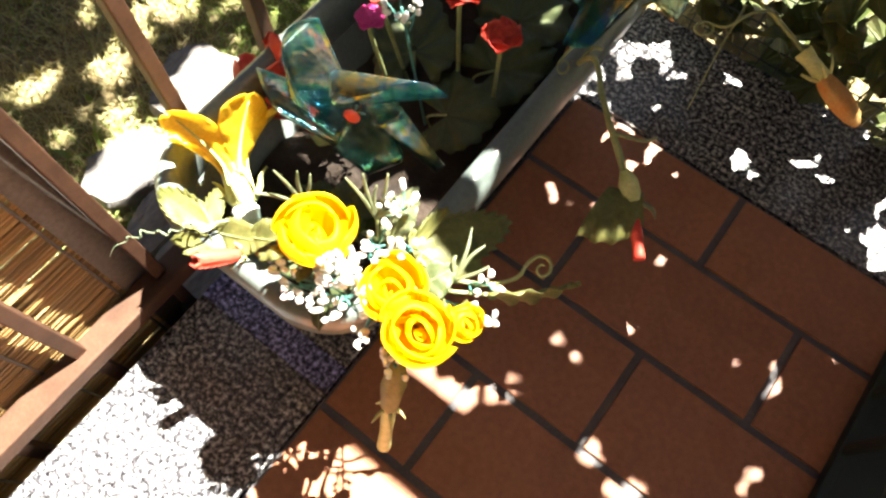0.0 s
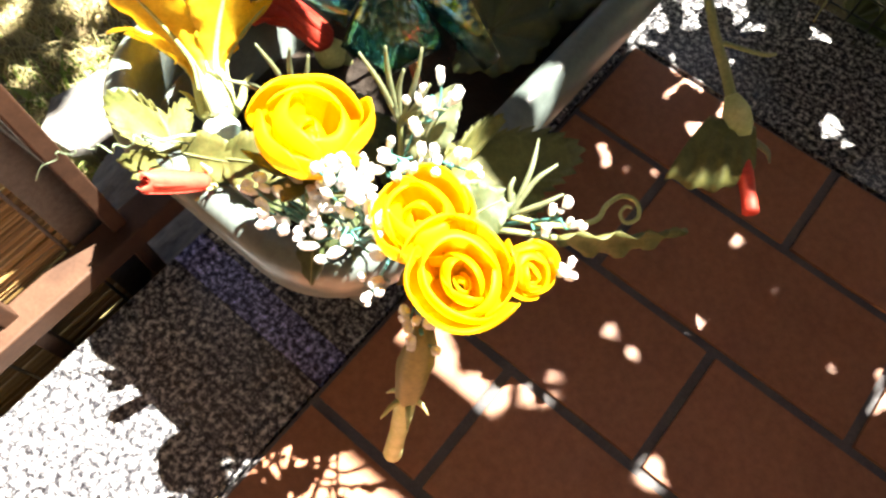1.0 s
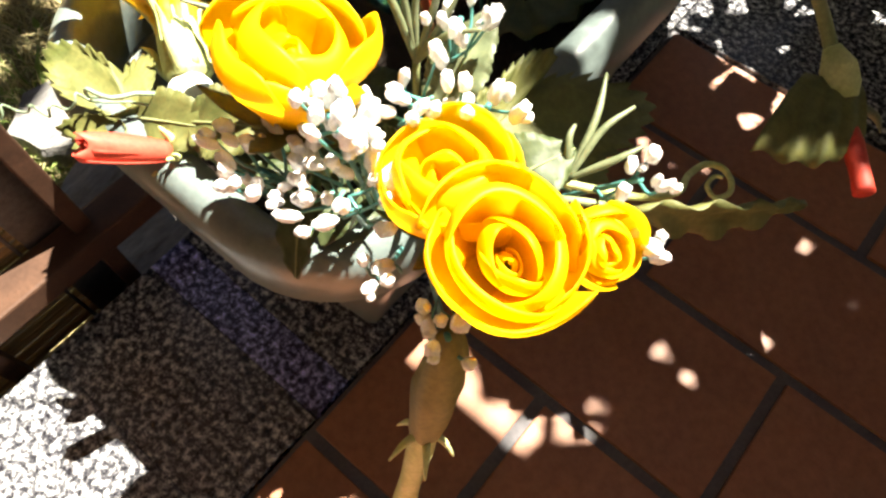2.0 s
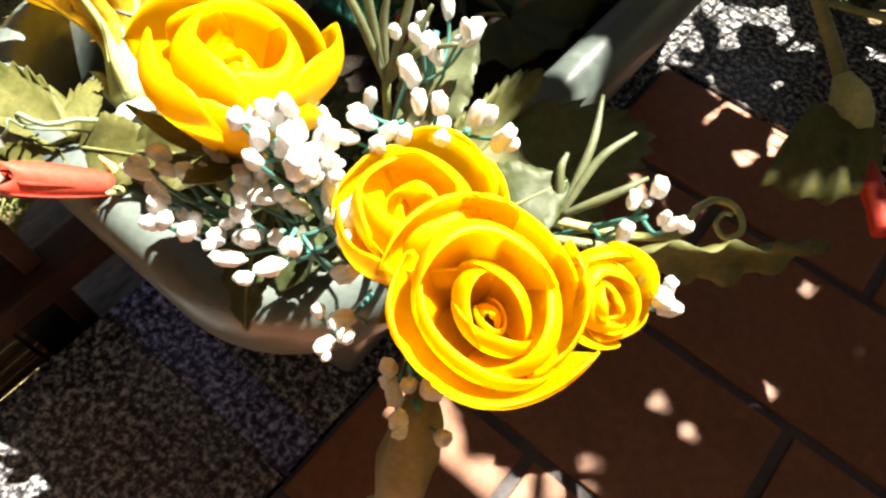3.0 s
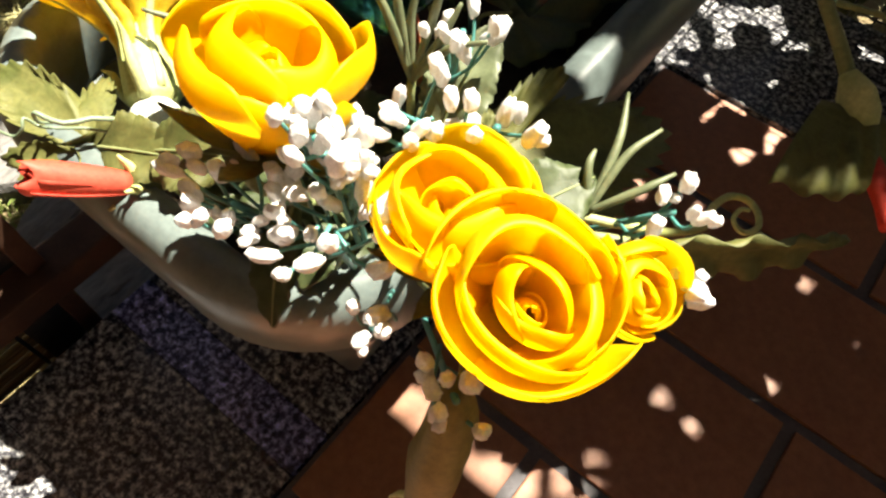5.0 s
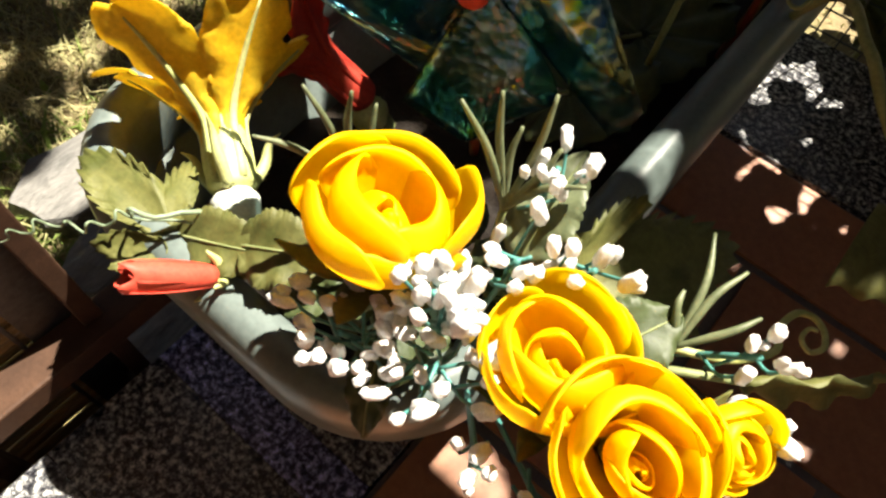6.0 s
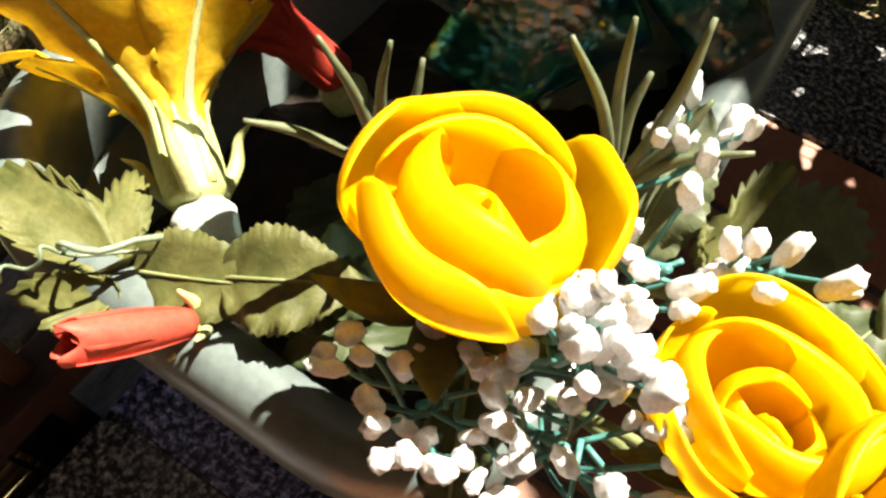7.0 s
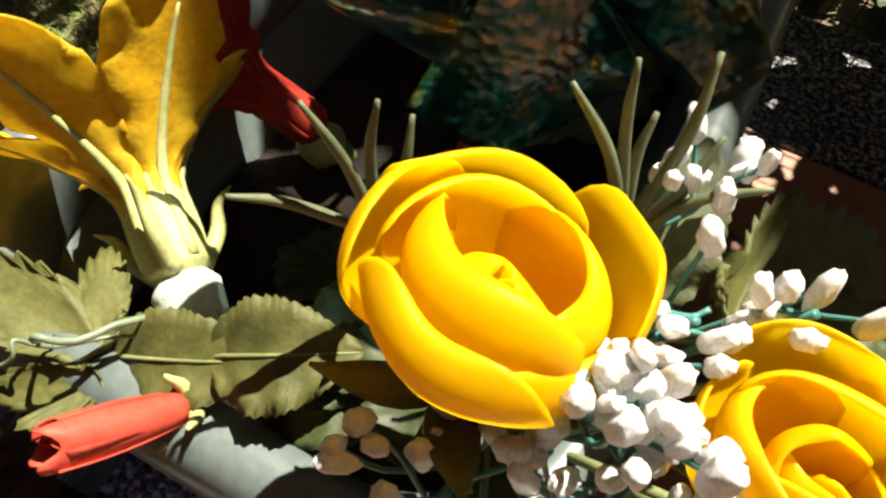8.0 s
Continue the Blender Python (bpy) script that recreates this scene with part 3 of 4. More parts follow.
# ---- yellow roses ----
def rose(centre, axis, radius, turn, root, label, cup=0.3, seed=0):
    """Petals in turns round the heart, the outer ones wide and rolled back at the lip."""
    t = thing("artificial_rose", label, "artificial flower", "yellow roses in the planter", at=root)
    c = Vector(centre)
    ax, s1, s2 = frame_of(axis, (0.3, 1, 0.1))
    rnd = random.Random(seed)
    tiers = [(0.15, 2, 0.80, 1.7, 0.5, 0.0), (0.38, 3, 0.90, 1.45, 0.5, 0.0), (0.70, 3, 1.0, 1.55, 0.30 + 0.08 * cup, 0.04), (1.0, 5, 0.93 + 0.06 * cup, 1.38, 0.05 + 0.15 * cup, 0.13 - 0.1 * cup)]
    for k, (rr, count, hh, wide, close, roll) in enumerate(tiers):
        for i in range(count):
            a0 = turn + 2 * math.pi * (i + rnd.uniform(-0.16, 0.16)) / count + k * 1.05
            half = math.pi / count * wide
            oval, drift = 1 + 0.30 * (1 - rr), radius * 0.16 * (1 - rr)
            R, H = radius * rr * rnd.uniform(0.92, 1.04), radius * 1.36 * hh * rnd.uniform(0.84, 1.12)
            twist, ph, tilt, skew = rnd.uniform(0.08, 0.2), rnd.uniform(0, 6), rnd.uniform(-0.13, 0.09), rnd.uniform(-0.16, 0.16)

            def fn(u, v, R=R, H=H, a0=a0, half=half, close=close, roll=roll, oval=oval, drift=drift, twist=twist, ph=ph, tilt=tilt, skew=skew):
                x = 2 * u - 1
                w = v * (1 - 0.50 * abs(x - skew) ** 2.4 / (1 + abs(skew)) ** 2.4)
                a = a0 + half * x * (0.5 + 0.5 * math.sin(0.5 * math.pi * min(1, v * 1.4)))
                r = R * (0.25 + 0.75 * math.sin(0.5 * math.pi * min(1, w / 0.62)))
                r *= 1 - close * (max(0, w - 0.5) / 0.5) ** 1.6 + roll * (max(0, w - 0.72) / 0.28) ** 2
                r *= 1 + twist * (u - 0.5) + 0.035 * math.sin(3 * a + ph) * w
                r += radius * tilt * w * w
                z = H * math.sin(0.5 * math.pi * w) ** 0.9 - radius * 0.66 + radius * 0.05 * math.sin(4 * x + ph) * w - radius * 0.9 * roll * (max(0, w - 0.8) / 0.2) ** 2
                return c + ax * z + s1 * (r * math.cos(a) * oval + drift) + s2 * (r * math.sin(a) / oval - 0.5 * drift)
            b = bmesh.new()
            sheet(b, fn, 18, 14, 0.0005)
            part("petal", b, PETAL, t)
    for i in range(5):
        a0 = 2 * math.pi * i / 5 + turn
        b = bmesh.new()

        def fs(u, v, a0=a0):
            w = radius * 0.20 * math.sin(math.pi * min(0.98, 0.25 + 0.75 * u))
            r = radius * (0.12 + 0.95 * u)
            return c + ax * (-radius * 0.72 + radius * 0.35 * u * u) + (s1 * math.cos(a0) + s2 * math.sin(a0)) * r + (s2 * math.cos(a0) - s1 * math.sin(a0)) * w * (2 * v - 1)
        sheet(b, fs, 6, 3, 0.0005)
        part("sepal", b, LEAF, t)
    b = bmesh.new()
    low = c - ax * radius * 0.62
    tube(b, [low, low - ax * 0.02, (Vector(root) + low) / 2, root], [0.004, 0.0022, 0.002, 0.002])
    part("stem", b, STEM, t)
    return settle(t)


rose((-0.1538, 0.1165, 0.3240), (0.04, 0.32, 0.94), 0.0276, 0.4, (-0.175, 0.17, SOIL_Z), "open bright yellow artificial rose standing alone in the planter", cup=1.0, seed=1)
rose((-0.0890, 0.1210, 0.311), (-0.24, 0.16, 1), 0.0240, 1.5, (-0.15, 0.16, SOIL_Z), "bright yellow artificial rose pressed against its neighbour", cup=0.5, seed=2)
rose((-0.0605, 0.1120, 0.322), (0.20, -0.22, 1), 0.0252, 2.6, (-0.14, 0.19, SOIL_Z), "full bright yellow artificial rose leaning over the rim", cup=0.2, seed=3)
rose((-0.0420, 0.1340, 0.317), (0.6, -0.2, 0.8), 0.0128, 0.9, (-0.135, 0.2, SOIL_Z), "small half-open yellow artificial rosebud", cup=0.8, seed=4)


# ---- squash blossoms ----
def blossom(name, base, mouth, radius, root, label, mat, rib_mat, turn=0.0, petals=5, seed=0, neck=True, rim_mat=None):
    t = thing(name, label, "artificial flower", at=root)
    base, mouth = Vector(base), Vector(mouth)
    ax, s1, s2 = frame_of(mouth - base, (0, 0, 1))
    L = (mouth - base).length
    rnd = random.Random(seed)
    for i in range(petals):
        a0 = turn + 2 * math.pi * i / petals
        ph, flare, long = rnd.uniform(0, 6), rnd.uniform(0.85, 1.2), rnd.uniform(0.92, 1.12)

        def place(u, x, off=0.0, a0=a0, ph=ph, flare=flare, long=long):
            half = math.pi / petals * (1.08 if u < 0.5 else 1.08 * max(0.10, (1 - ((u - 0.5) / 0.51) ** 3.2) ** 0.8 if u < 1.0 else 0.1))
            a = a0 + half * x
            r = 0.0088 + 0.003 * u + (radius - 0.0128) * flare * (max(0, u - 0.42) / 0.58) ** 1.2 * (1 - 0.10 * x * x) + off
            r += (0.0100 * math.sin(7 * u + 4 * x + ph) * abs(x) + 0.0050 * math.sin(34 * u + 3 * x + ph) * x * x + 0.0026 * math.sin(61 * u + ph) * abs(x) ** 3 + 0.005 * x * x) * max(0, u - 0.25)
            return base + ax * L * long * (u - 0.10 * max(0, u - 0.75) * flare) + (s1 * math.cos(a) + s2 * math.sin(a)) * r
        b = bmesh.new()
        sheet(b, lambda u, v, place=place: place(u, 2 * v - 1), 44, 16, 0.0006)
        p = part("petal", b, mat, t)
        b = bmesh.new()
        tube(b, [place(u, 0, 0.0008) for u in (0, 0.2, 0.4, 0.6, 0.8, 0.93)], [0.0024, 0.0021, 0.0014, 0.0005], 7, 3)
        part("rib", b, rib_mat, p)
    b = bmesh.new()
    tube(b, [base - ax * 0.006, base - ax * 0.001, base + ax * 0.008, base + ax * 0.03], [0.006, 0.011, 0.0112, 0.0098], 16)
    part("tube", b, rib_mat, t, "green flower tube")
    for i in range(3 if neck else 0):
        a = turn + 0.5 + 2 * math.pi * i / 3
        d = s1 * math.cos(a) + s2 * math.sin(a)
        b = bmesh.new()
        tube(b, [base - ax * 0.003 + d * 0.008, base + ax * 0.008 + d * 0.017, base + ax * 0.018 + d * 0.021, base + ax * 0.024 + d * 0.028], [0.003, 0.0028, 0.0018, 0.0004], 7, 4)
        part("sepal", b, RIB, t)
    if neck:
        b = bmesh.new()
        tube(b, [base - ax * 0.024, base - ax * 0.019, base - ax * 0.009, base - ax * 0.004], [0.006, 0.0105, 0.0115, 0.008], 14)
        part("neck", b, NECK, t, "white crumbly neck")
    b = bmesh.new()
    tail = base - ax * 0.02
    tube(b, [tail, tail - ax * 0.015 - Vector((0, 0, 0.008)), root], [0.0045, 0.003, 0.003])
    part("stem", b, STEM, t)
    return settle(t)


blossom("squash_blossom", (-0.260, 0.127, 0.236), (-0.311, 0.163, 0.259), 0.050, (-0.225, 0.13, SOIL_Z), "open yellow squash blossom with pale green ribs", SQUASH, RIB, turn=0.98, seed=5)
blossom("red_trumpet_flower", (-0.293, 0.242, 0.176), (-0.343, 0.215, 0.237), 0.050, (-0.270, 0.245, SOIL_Z), "large red artificial trumpet flower on green bulb", REDSILK, REDSILK, turn=0.1, seed=9, neck=False)

bm = bmesh.new()
bmesh.ops.create_uvsphere(bm, u_segments=20, v_segments=14, radius=0.0125, matrix=Matrix.Translation((-0.288, 0.243, 0.163)) @ Matrix.Diagonal((1, 1, 0.92, 1)))
for v in bm.verts:
    a = math.atan2(v.co.y - 0.243, v.co.x + 0.288)
    d = Vector((v.co.x + 0.288, v.co.y - 0.243, 0))
    v.co += d * 0.06 * math.cos(5 * a)
tagged(part("green_bulb_fruit", bm, RIB), "small ribbed pale green fruit on the soil", "artificial fruit")


def hanging_bud(name, label, tip, foot, end, radius, mat, root_path):
    """A closed squash bud with calyx teeth and a stalk."""
    t = thing(name, label, "artificial flower", at=root_path[-1])
    tip, foot, end = Vector(tip), Vector(foot), Vector(end)
    d, s1, s2 = frame_of(foot - tip, (1, 0.2, 0))
    b = bmesh.new()
    tube(b, [tip, tip.lerp(foot, 0.2), tip.lerp(foot, 0.55), tip.lerp(foot, 0.85), foot], [0.25 * radius, 0.75 * radius, radius, 0.8 * radius, 0.6 * radius], 14)
    for v in b.verts:
        q = v.co - tip
        ax = d * q.dot(d)
        o = q - ax
        v.co += o * 0.10 * math.sin(5 * math.atan2(o.dot(s2), o.dot(s1)) + q.length * 90)
    part("closed_petals", b, mat, t)
    for i in range(5):
        a = 2 * math.pi * i / 5
        o = s1 * math.cos(a) + s2 * math.sin(a)
        b = bmesh.new()
        tube(b, [foot + o * radius * 0.5, foot + o * radius * 1.0 + d * 0.004, foot + o * radius * 1.5 + d * 0.012], [0.0018, 0.0014, 0.0004], 6, 3)
        part("sepal", b, RIB, t)
    b = bmesh.new()
    tube(b, [foot - d * 0.002, foot.lerp(end, 0.15), foot.lerp(end, 0.6), end], [radius * 0.6, radius * 0.66, radius * 0.6, radius * 0.75], 12)
    part("stalk_base", b, RIB, t)
    b = bmesh.new()
    tube(b, root_path, [0.002, 0.0016, 0.0016])
    part("stem", b, STEM, t)
    return settle(t)


OLIVE = two_scale("olive_yellow_silk", [(0.19, 0.155, 0.032), (0.27, 0.22, 0.05)], 60, 0.6, 8, 0.4, 0.0005, translucent=0.15)
ORANGE = two_scale("orange_silk", [(0.55, 0.22, 0.04), (0.50, 0.33, 0.12)], 60, 0.6, 8, 0.4, 0.0005, translucent=0.2)
hanging_bud("squash_bud", "closed olive yellow squash bud hanging over the rim", (-0.062, 0.092, 0.302), (-0.056, 0.069, 0.240), (-0.058, 0.052, 0.115), 0.0088, OLIVE,
            [(-0.062, 0.092, 0.30), (-0.08, 0.12, 0.275), (-0.12, 0.13, 0.245), (-0.15, 0.16, SOIL_Z)])
hanging_bud("squash_bud", "closed orange squash bud on a long drooping stem", (0.105, 0.462, 0.285), (0.062, 0.475, 0.298), (0.038, 0.484, 0.302), 0.0095, ORANGE,
            [(0.04, 0.484, 0.302), (-0.01, 0.493, 0.315), (-0.06, 0.51, 0.30), (-0.15, 0.53, SOIL_Z)])

# red bud lying over the rim
t = thing("red_rosebud", "rolled coral red artificial rosebud lying over the rim", "artificial flower", at=(-0.19, 0.13, SOIL_Z))
A, B = Vector((-0.226, 0.089, 0.241)), Vector((-0.237, 0.061, 0.265))
d, s1, s2 = frame_of(B - A, (0, 0, 1))
L = (B - A).length
for k, (a0, rr, ln) in enumerate(((0.3, 0.0052, 1.0), (2.3, 0.0056, 0.92), (4.3, 0.0048, 0.97))):
    bm = bmesh.new()

    def fb(u, v, a0=a0, rr=rr, ln=ln):
        a = a0 + 2.9 * (v - 0.5) * 1.25
        r = rr * (0.62 + 0.55 * math.sin(math.pi * (0.12 + 0.62 * u))) * (1 + 0.25 * (v - 0.5)) + 0.0012 * math.sin(9 * v + a0) * u * u
        return A + d * L * u * ln * (1 - 0.06 * math.sin(11 * v + a0)) + (s1 * math.cos(a) + s2 * math.sin(a)) * r
    sheet(bm, fb, 10, 16, 0.0005)
    part("petal", bm, CORAL, t)
for i in range(4):
    a = 0.5 + math.pi / 2 * i
    o = s1 * math.cos(a) + s2 * math.sin(a)
    bm = bmesh.new()
    tube(bm, [A - d * 0.004, A + o * 0.006 - d * 0.001, A + o * 0.0085 + d * 0.006 + o * 0.003], [0.0028, 0.0024, 0.0006], 7, 3)
    part("sepal", bm, RIB, t)
bm = bmesh.new()
tube(bm, [A - d * 0.003, A - d * 0.02 + Vector((0, 0, 0.002)), (-0.20, 0.118, 0.225), (-0.19, 0.13, SOIL_Z)], [0.004, 0.002, 0.0018])
part("stem", bm, STEM, t)
settle(t)

# ---- leaves ----
up = (0.1, -0.35, 1)
stalked("toothed_leaf", "olive green toothed silk leaf hanging over the rim", "artificial leaf", lambda b: palmate_leaf(b, (-0.258, 0.092, 0.237), [(-0.318, 0.090, 0.247), (-0.288, 0.123, 0.232)], (0.1, -0.2, 1), 0.52, 34, seed=1), LEAF, [(-0.258, 0.092, 0.237), (-0.24, 0.112, 0.23), (-0.22, 0.14, SOIL_Z)], "silk leaves")
stalked("toothed_leaf", "small olive green toothed silk leaf beside the rim", "artificial leaf", lambda b: palmate_leaf(b, (-0.252, 0.086, 0.237), [(-0.282, 0.064, 0.236), (-0.262, 0.062, 0.240)], (0.2, -0.5, 1), 0.45, 24, seed=2), LEAF, [(-0.252, 0.086, 0.237), (-0.24, 0.1, 0.228), (-0.22, 0.14, SOIL_Z)], "silk leaves")
stalked("oval_leaf", "dark green oval silk leaf under the blossom", "artificial leaf", lambda b: oval_leaf(b, (-0.258, 0.092, 0.236), (-0.206, 0.112, 0.250), (0.15, -0.55, 1), 0.031, teeth=18, bend=0.10, fold=0.1, seed=3), LEAF, [(-0.258, 0.092, 0.236), (-0.25, 0.108, 0.215), (-0.22, 0.14, SOIL_Z)], "silk leaves", vein=((-0.258, 0.092, 0.236), (-0.206, 0.112, 0.250), (0.15, -0.55, 1), 0.10))
stalked("oval_leaf", "green oval silk leaf with pale veins", "artificial leaf", lambda b: oval_leaf(b, (-0.226, 0.104, 0.248), (-0.186, 0.124, 0.256), (0.1, -0.5, 1), 0.034, teeth=16, bend=0.12, fold=0.2, seed=4), LEAF, [(-0.226, 0.104, 0.248), (-0.22, 0.12, 0.22), (-0.21, 0.14, SOIL_Z)], "silk leaves", vein=((-0.226, 0.104, 0.248), (-0.186, 0.124, 0.256), (0.1, -0.5, 1), 0.12))
stalked("toothed_leaf", "broad olive toothed silk leaf over the rim", "artificial leaf", lambda b: palmate_leaf(b, (-0.104, 0.158, 0.286), [(-0.066, 0.237, 0.268), (-0.104, 0.200, 0.301), (-0.060, 0.190, 0.268)], (0.25, -0.1, 1), 0.52, 44, seed=5), LEAF, [(-0.104, 0.158, 0.286), (-0.125, 0.16, 0.26), (-0.15, 0.17, SOIL_Z)], "silk leaves")
stalked("toothed_leaf", "narrow olive toothed silk leaf seen on edge", "artificial leaf", lambda b: oval_leaf(b, (-0.043, 0.166, 0.294), (0.003, 0.218, 0.282), (0.55, -0.9, 0.10), 0.022, teeth=13, bend=0.05, fold=0.3, seed=6), LEAF, [(-0.043, 0.166, 0.294), (-0.075, 0.15, 0.285), (-0.15, 0.17, SOIL_Z)], "silk leaves", stalk_r=(0.0015, 0.0015))
stalked("oval_leaf", "grey green toothed silk leaf behind a rose", "artificial leaf", lambda b: oval_leaf(b, (-0.086, 0.134, 0.295), (-0.070, 0.166, 0.306), (0.1, -0.4, 1), 0.030, teeth=14, bend=0.1, fold=0.2, seed=7), DARKLEAF, [(-0.086, 0.134, 0.295), (-0.10, 0.14, 0.26), (-0.15, 0.17, SOIL_Z)], "silk leaves", vein=((-0.086, 0.134, 0.295), (-0.070, 0.166, 0.306), (0.1, -0.4, 1), 0.1))
stalked("oval_leaf", "grey green upright silk leaf among white sprays", "artificial leaf", lambda b: oval_leaf(b, (-0.126, 0.158, 0.28), (-0.128, 0.196, 0.31), (0.1, -0.9, 0.6), 0.026, teeth=14, bend=0.1, fold=0.2, seed=8), BLADE, [(-0.126, 0.158, 0.28), (-0.13, 0.16, 0.25), (-0.15, 0.17, SOIL_Z)], "silk leaves", vein=((-0.126, 0.158, 0.28), (-0.128, 0.196, 0.31), (0.1, -0.9, 0.6), 0.1))
stalked("oval_leaf", "small green silk leaf below the rose", "artificial leaf", lambda b: oval_leaf(b, (-0.143, 0.108, 0.285), (-0.128, 0.078, 0.262), (0, -0.4, 1), 0.018, teeth=12, bend=0.1, fold=0.3, seed=9), DARKLEAF, [(-0.143, 0.108, 0.285), (-0.15, 0.13, 0.25), (-0.16, 0.16, SOIL_Z)], "silk leaves", vein=((-0.143, 0.108, 0.285), (-0.128, 0.078, 0.262), (0, -0.4, 1), 0.1))
for k, (a, b_, w) in enumerate([((-0.21, 0.31, 0.185), (-0.15, 0.34, 0.215), 0.07), ((-0.20, 0.37, 0.19), (-0.15, 0.43, 0.215), 0.07), ((-0.24, 0.33, 0.20), (-0.30, 0.40, 0.225), 0.07), ((-0.23, 0.19, 0.175), (-0.26, 0.16, 0.175), 0.03), ((-0.21, 0.42, 0.195), (-0.18, 0.50, 0.22), 0.08)]):
    stalked("broad_leaf", "broad dark green silk leaf in the shaded planter", "artificial leaf", lambda b, a=a, b_=b_, w=w, k=k: lobed_leaf(b, a, b_, (0, -0.2, 1), w, teeth=15, cup=0.15, wave=0.03, depth=0.12, seed=k), DARKLEAF, [Vector(a).lerp(Vector(b_), 0.28), Vector(a), (a[0], a[1] + 0.01, SOIL_Z)], "broad shaded leaves")

rng = random.Random(31)
for k in range(26):
    x, y = rng.uniform(-0.200, -0.125), rng.uniform(0.106, 0.185)
    a, z0 = rng.uniform(0, 6.283), rng.uniform(0.225, 0.250)
    ln = rng.uniform(0.022, 0.036)
    tip = (max(-0.30, min(-0.118, x + ln * math.cos(a))), max(0.095, y + ln * math.sin(a)), z0 + rng.uniform(-0.008, 0.006))
    stalked("oval_leaf", "small dark green silk leaf under the roses", "artificial leaf", lambda b, x=x, y=y, z0=z0, tip=tip, k=k: oval_leaf(b, (x, y, z0), tip, (0, -0.2, 1), 0.021, teeth=10, bend=0.15, fold=0.25, seed=k), DARKLEAF, [(x, y, z0), (x, y + 0.004, z0 - 0.02), (x, y + 0.01, SOIL_Z)], "silk leaves")

# ---- blades, tendrils ----
def blades(base, tips, label, root):
    t = thing("blade_sprig", label, "artificial foliage", "sprigs of narrow blades", at=root)
    base = Vector(base)
    for i, tip in enumerate(tips):
        tip = Vector(tip)
        mid = base.lerp(tip, 0.55) + Vector((0.002 * (-1) ** i, 0, 0.003))
        b = bmesh.new()
        tube(b, [base, mid, tip], [0.0010, 0.0015, 0.0012, 0.0006], 8, 6)
        part("blade", b, BLADE, t)
    b = bmesh.new()
    tube(b, [base, (base + Vector(root)) / 2, root], [0.0015, 0.0015])
    part("stem", b, STEM, t)
    return settle(t)


blades((-0.190, 0.140, 0.292), [(-0.205, 0.136, 0.334), (-0.193, 0.146, 0.332), (-0.188, 0.152, 0.325), (-0.213, 0.118, 0.318), (-0.183, 0.142, 0.318)], "narrow grey green blades beside the lone rose", (-0.19, 0.16, SOIL_Z))
blades((-0.137, 0.160, 0.305), [(-0.158, 0.158, 0.345), (-0.149, 0.166, 0.349), (-0.136, 0.176, 0.349), (-0.115, 0.168, 0.330), (-0.128, 0.172, 0.334), (-0.142, 0.170, 0.335)], "narrow grey green blades behind the lone rose", (-0.15, 0.17, SOIL_Z))
blades((-0.066, 0.158, 0.300), [(-0.077, 0.192, 0.316), (-0.062, 0.187, 0.315), (-0.051, 0.177, 0.313), (-0.074, 0.170, 0.312)], "narrow grey green blades beside the rose pair", (-0.15, 0.17, SOIL_Z))


def tendril(pts, radius, label, mat, turns=0, curl=0.01, axis=(0, 0, 1)):
    pts = [Vector(p) for p in pts]
    if turns:
        end, prev = pts[-1], pts[-2]
        d, s, n = frame_of(end - prev, axis)
        centre = end + s * curl
        for i in range(1, int(turns * 10) + 1):
            a = i * 2 * math.pi / 10
            k = curl * (1 - 0.65 * i / (turns * 10))
            pts.append(centre + (-s * math.cos(a) + d * math.sin(a)) * k + n * 0.0004 * i)
    b = bmesh.new()
    tube(b, pts, [radius, radius * 0.9, radius * 0.5], 7, 4)
    return tagged(part("tendril", b, mat), label, "tendril", "curling tendrils")


tendril([(-0.15, 0.165, SOIL_Z), (-0.10, 0.155, 0.27), (-0.060, 0.166, 0.290), (-0.046, 0.178, 0.284), (-0.036, 0.196, 0.275), (-0.0375, 0.212, 0.266), (-0.035, 0.223, 0.264), (-0.029, 0.227, 0.263), (-0.023, 0.224, 0.263), (-0.0205, 0.217, 0.264), (-0.024, 0.211, 0.265), (-0.029, 0.213, 0.266), (-0.029, 0.218, 0.267), (-0.026, 0.219, 0.268)], 0.0016, "pale green curling tendril beside the rose pair", RIB)
tendril([(-0.22, 0.14, SOIL_Z), (-0.245, 0.105, 0.236), (-0.262, 0.086, 0.250)] + [(-0.262 - 0.0026 * k + 0.0030 * math.sin(k * 1.9 + 0.9 * math.sin(k * 1.3)), 0.086 - 0.0024 * k + 0.0016 * math.sin(k * 0.7), 0.252 - 0.0006 * k + 0.0036 * math.cos(k * 1.9)) for k in range(1, 19)] + [(-0.314, 0.034, 0.232), (-0.317, 0.026, 0.222)], 0.0007, "thin pale green coiled tendril over the rim", PALECURL)
tendril([(-0.22, 0.14, SOIL_Z), (-0.245, 0.11, 0.24), (-0.256, 0.088, 0.256), (-0.262, 0.083, 0.262), (-0.268, 0.083, 0.252), (-0.270, 0.088, 0.245)], 0.0012, "short pale green loop beside the toothed leaf", PALECURL)
tendril([(-0.14, 0.42, SOIL_Z), (-0.11, 0.41, 0.26), (-0.095, 0.40, 0.285), (-0.112, 0.385, 0.292), (-0.118, 0.375, 0.28)], 0.0012, "thin green hooked tendril at the rim", STEM, 1.0, 0.008)
tendril([(0.0, 0.493, 0.315), (-0.012, 0.477, 0.318), (-0.022, 0.458, 0.312), (-0.036, 0.455, 0.31)], 0.0012, "thin green looped tendril on the long stem", STEM, 1.4, 0.009)
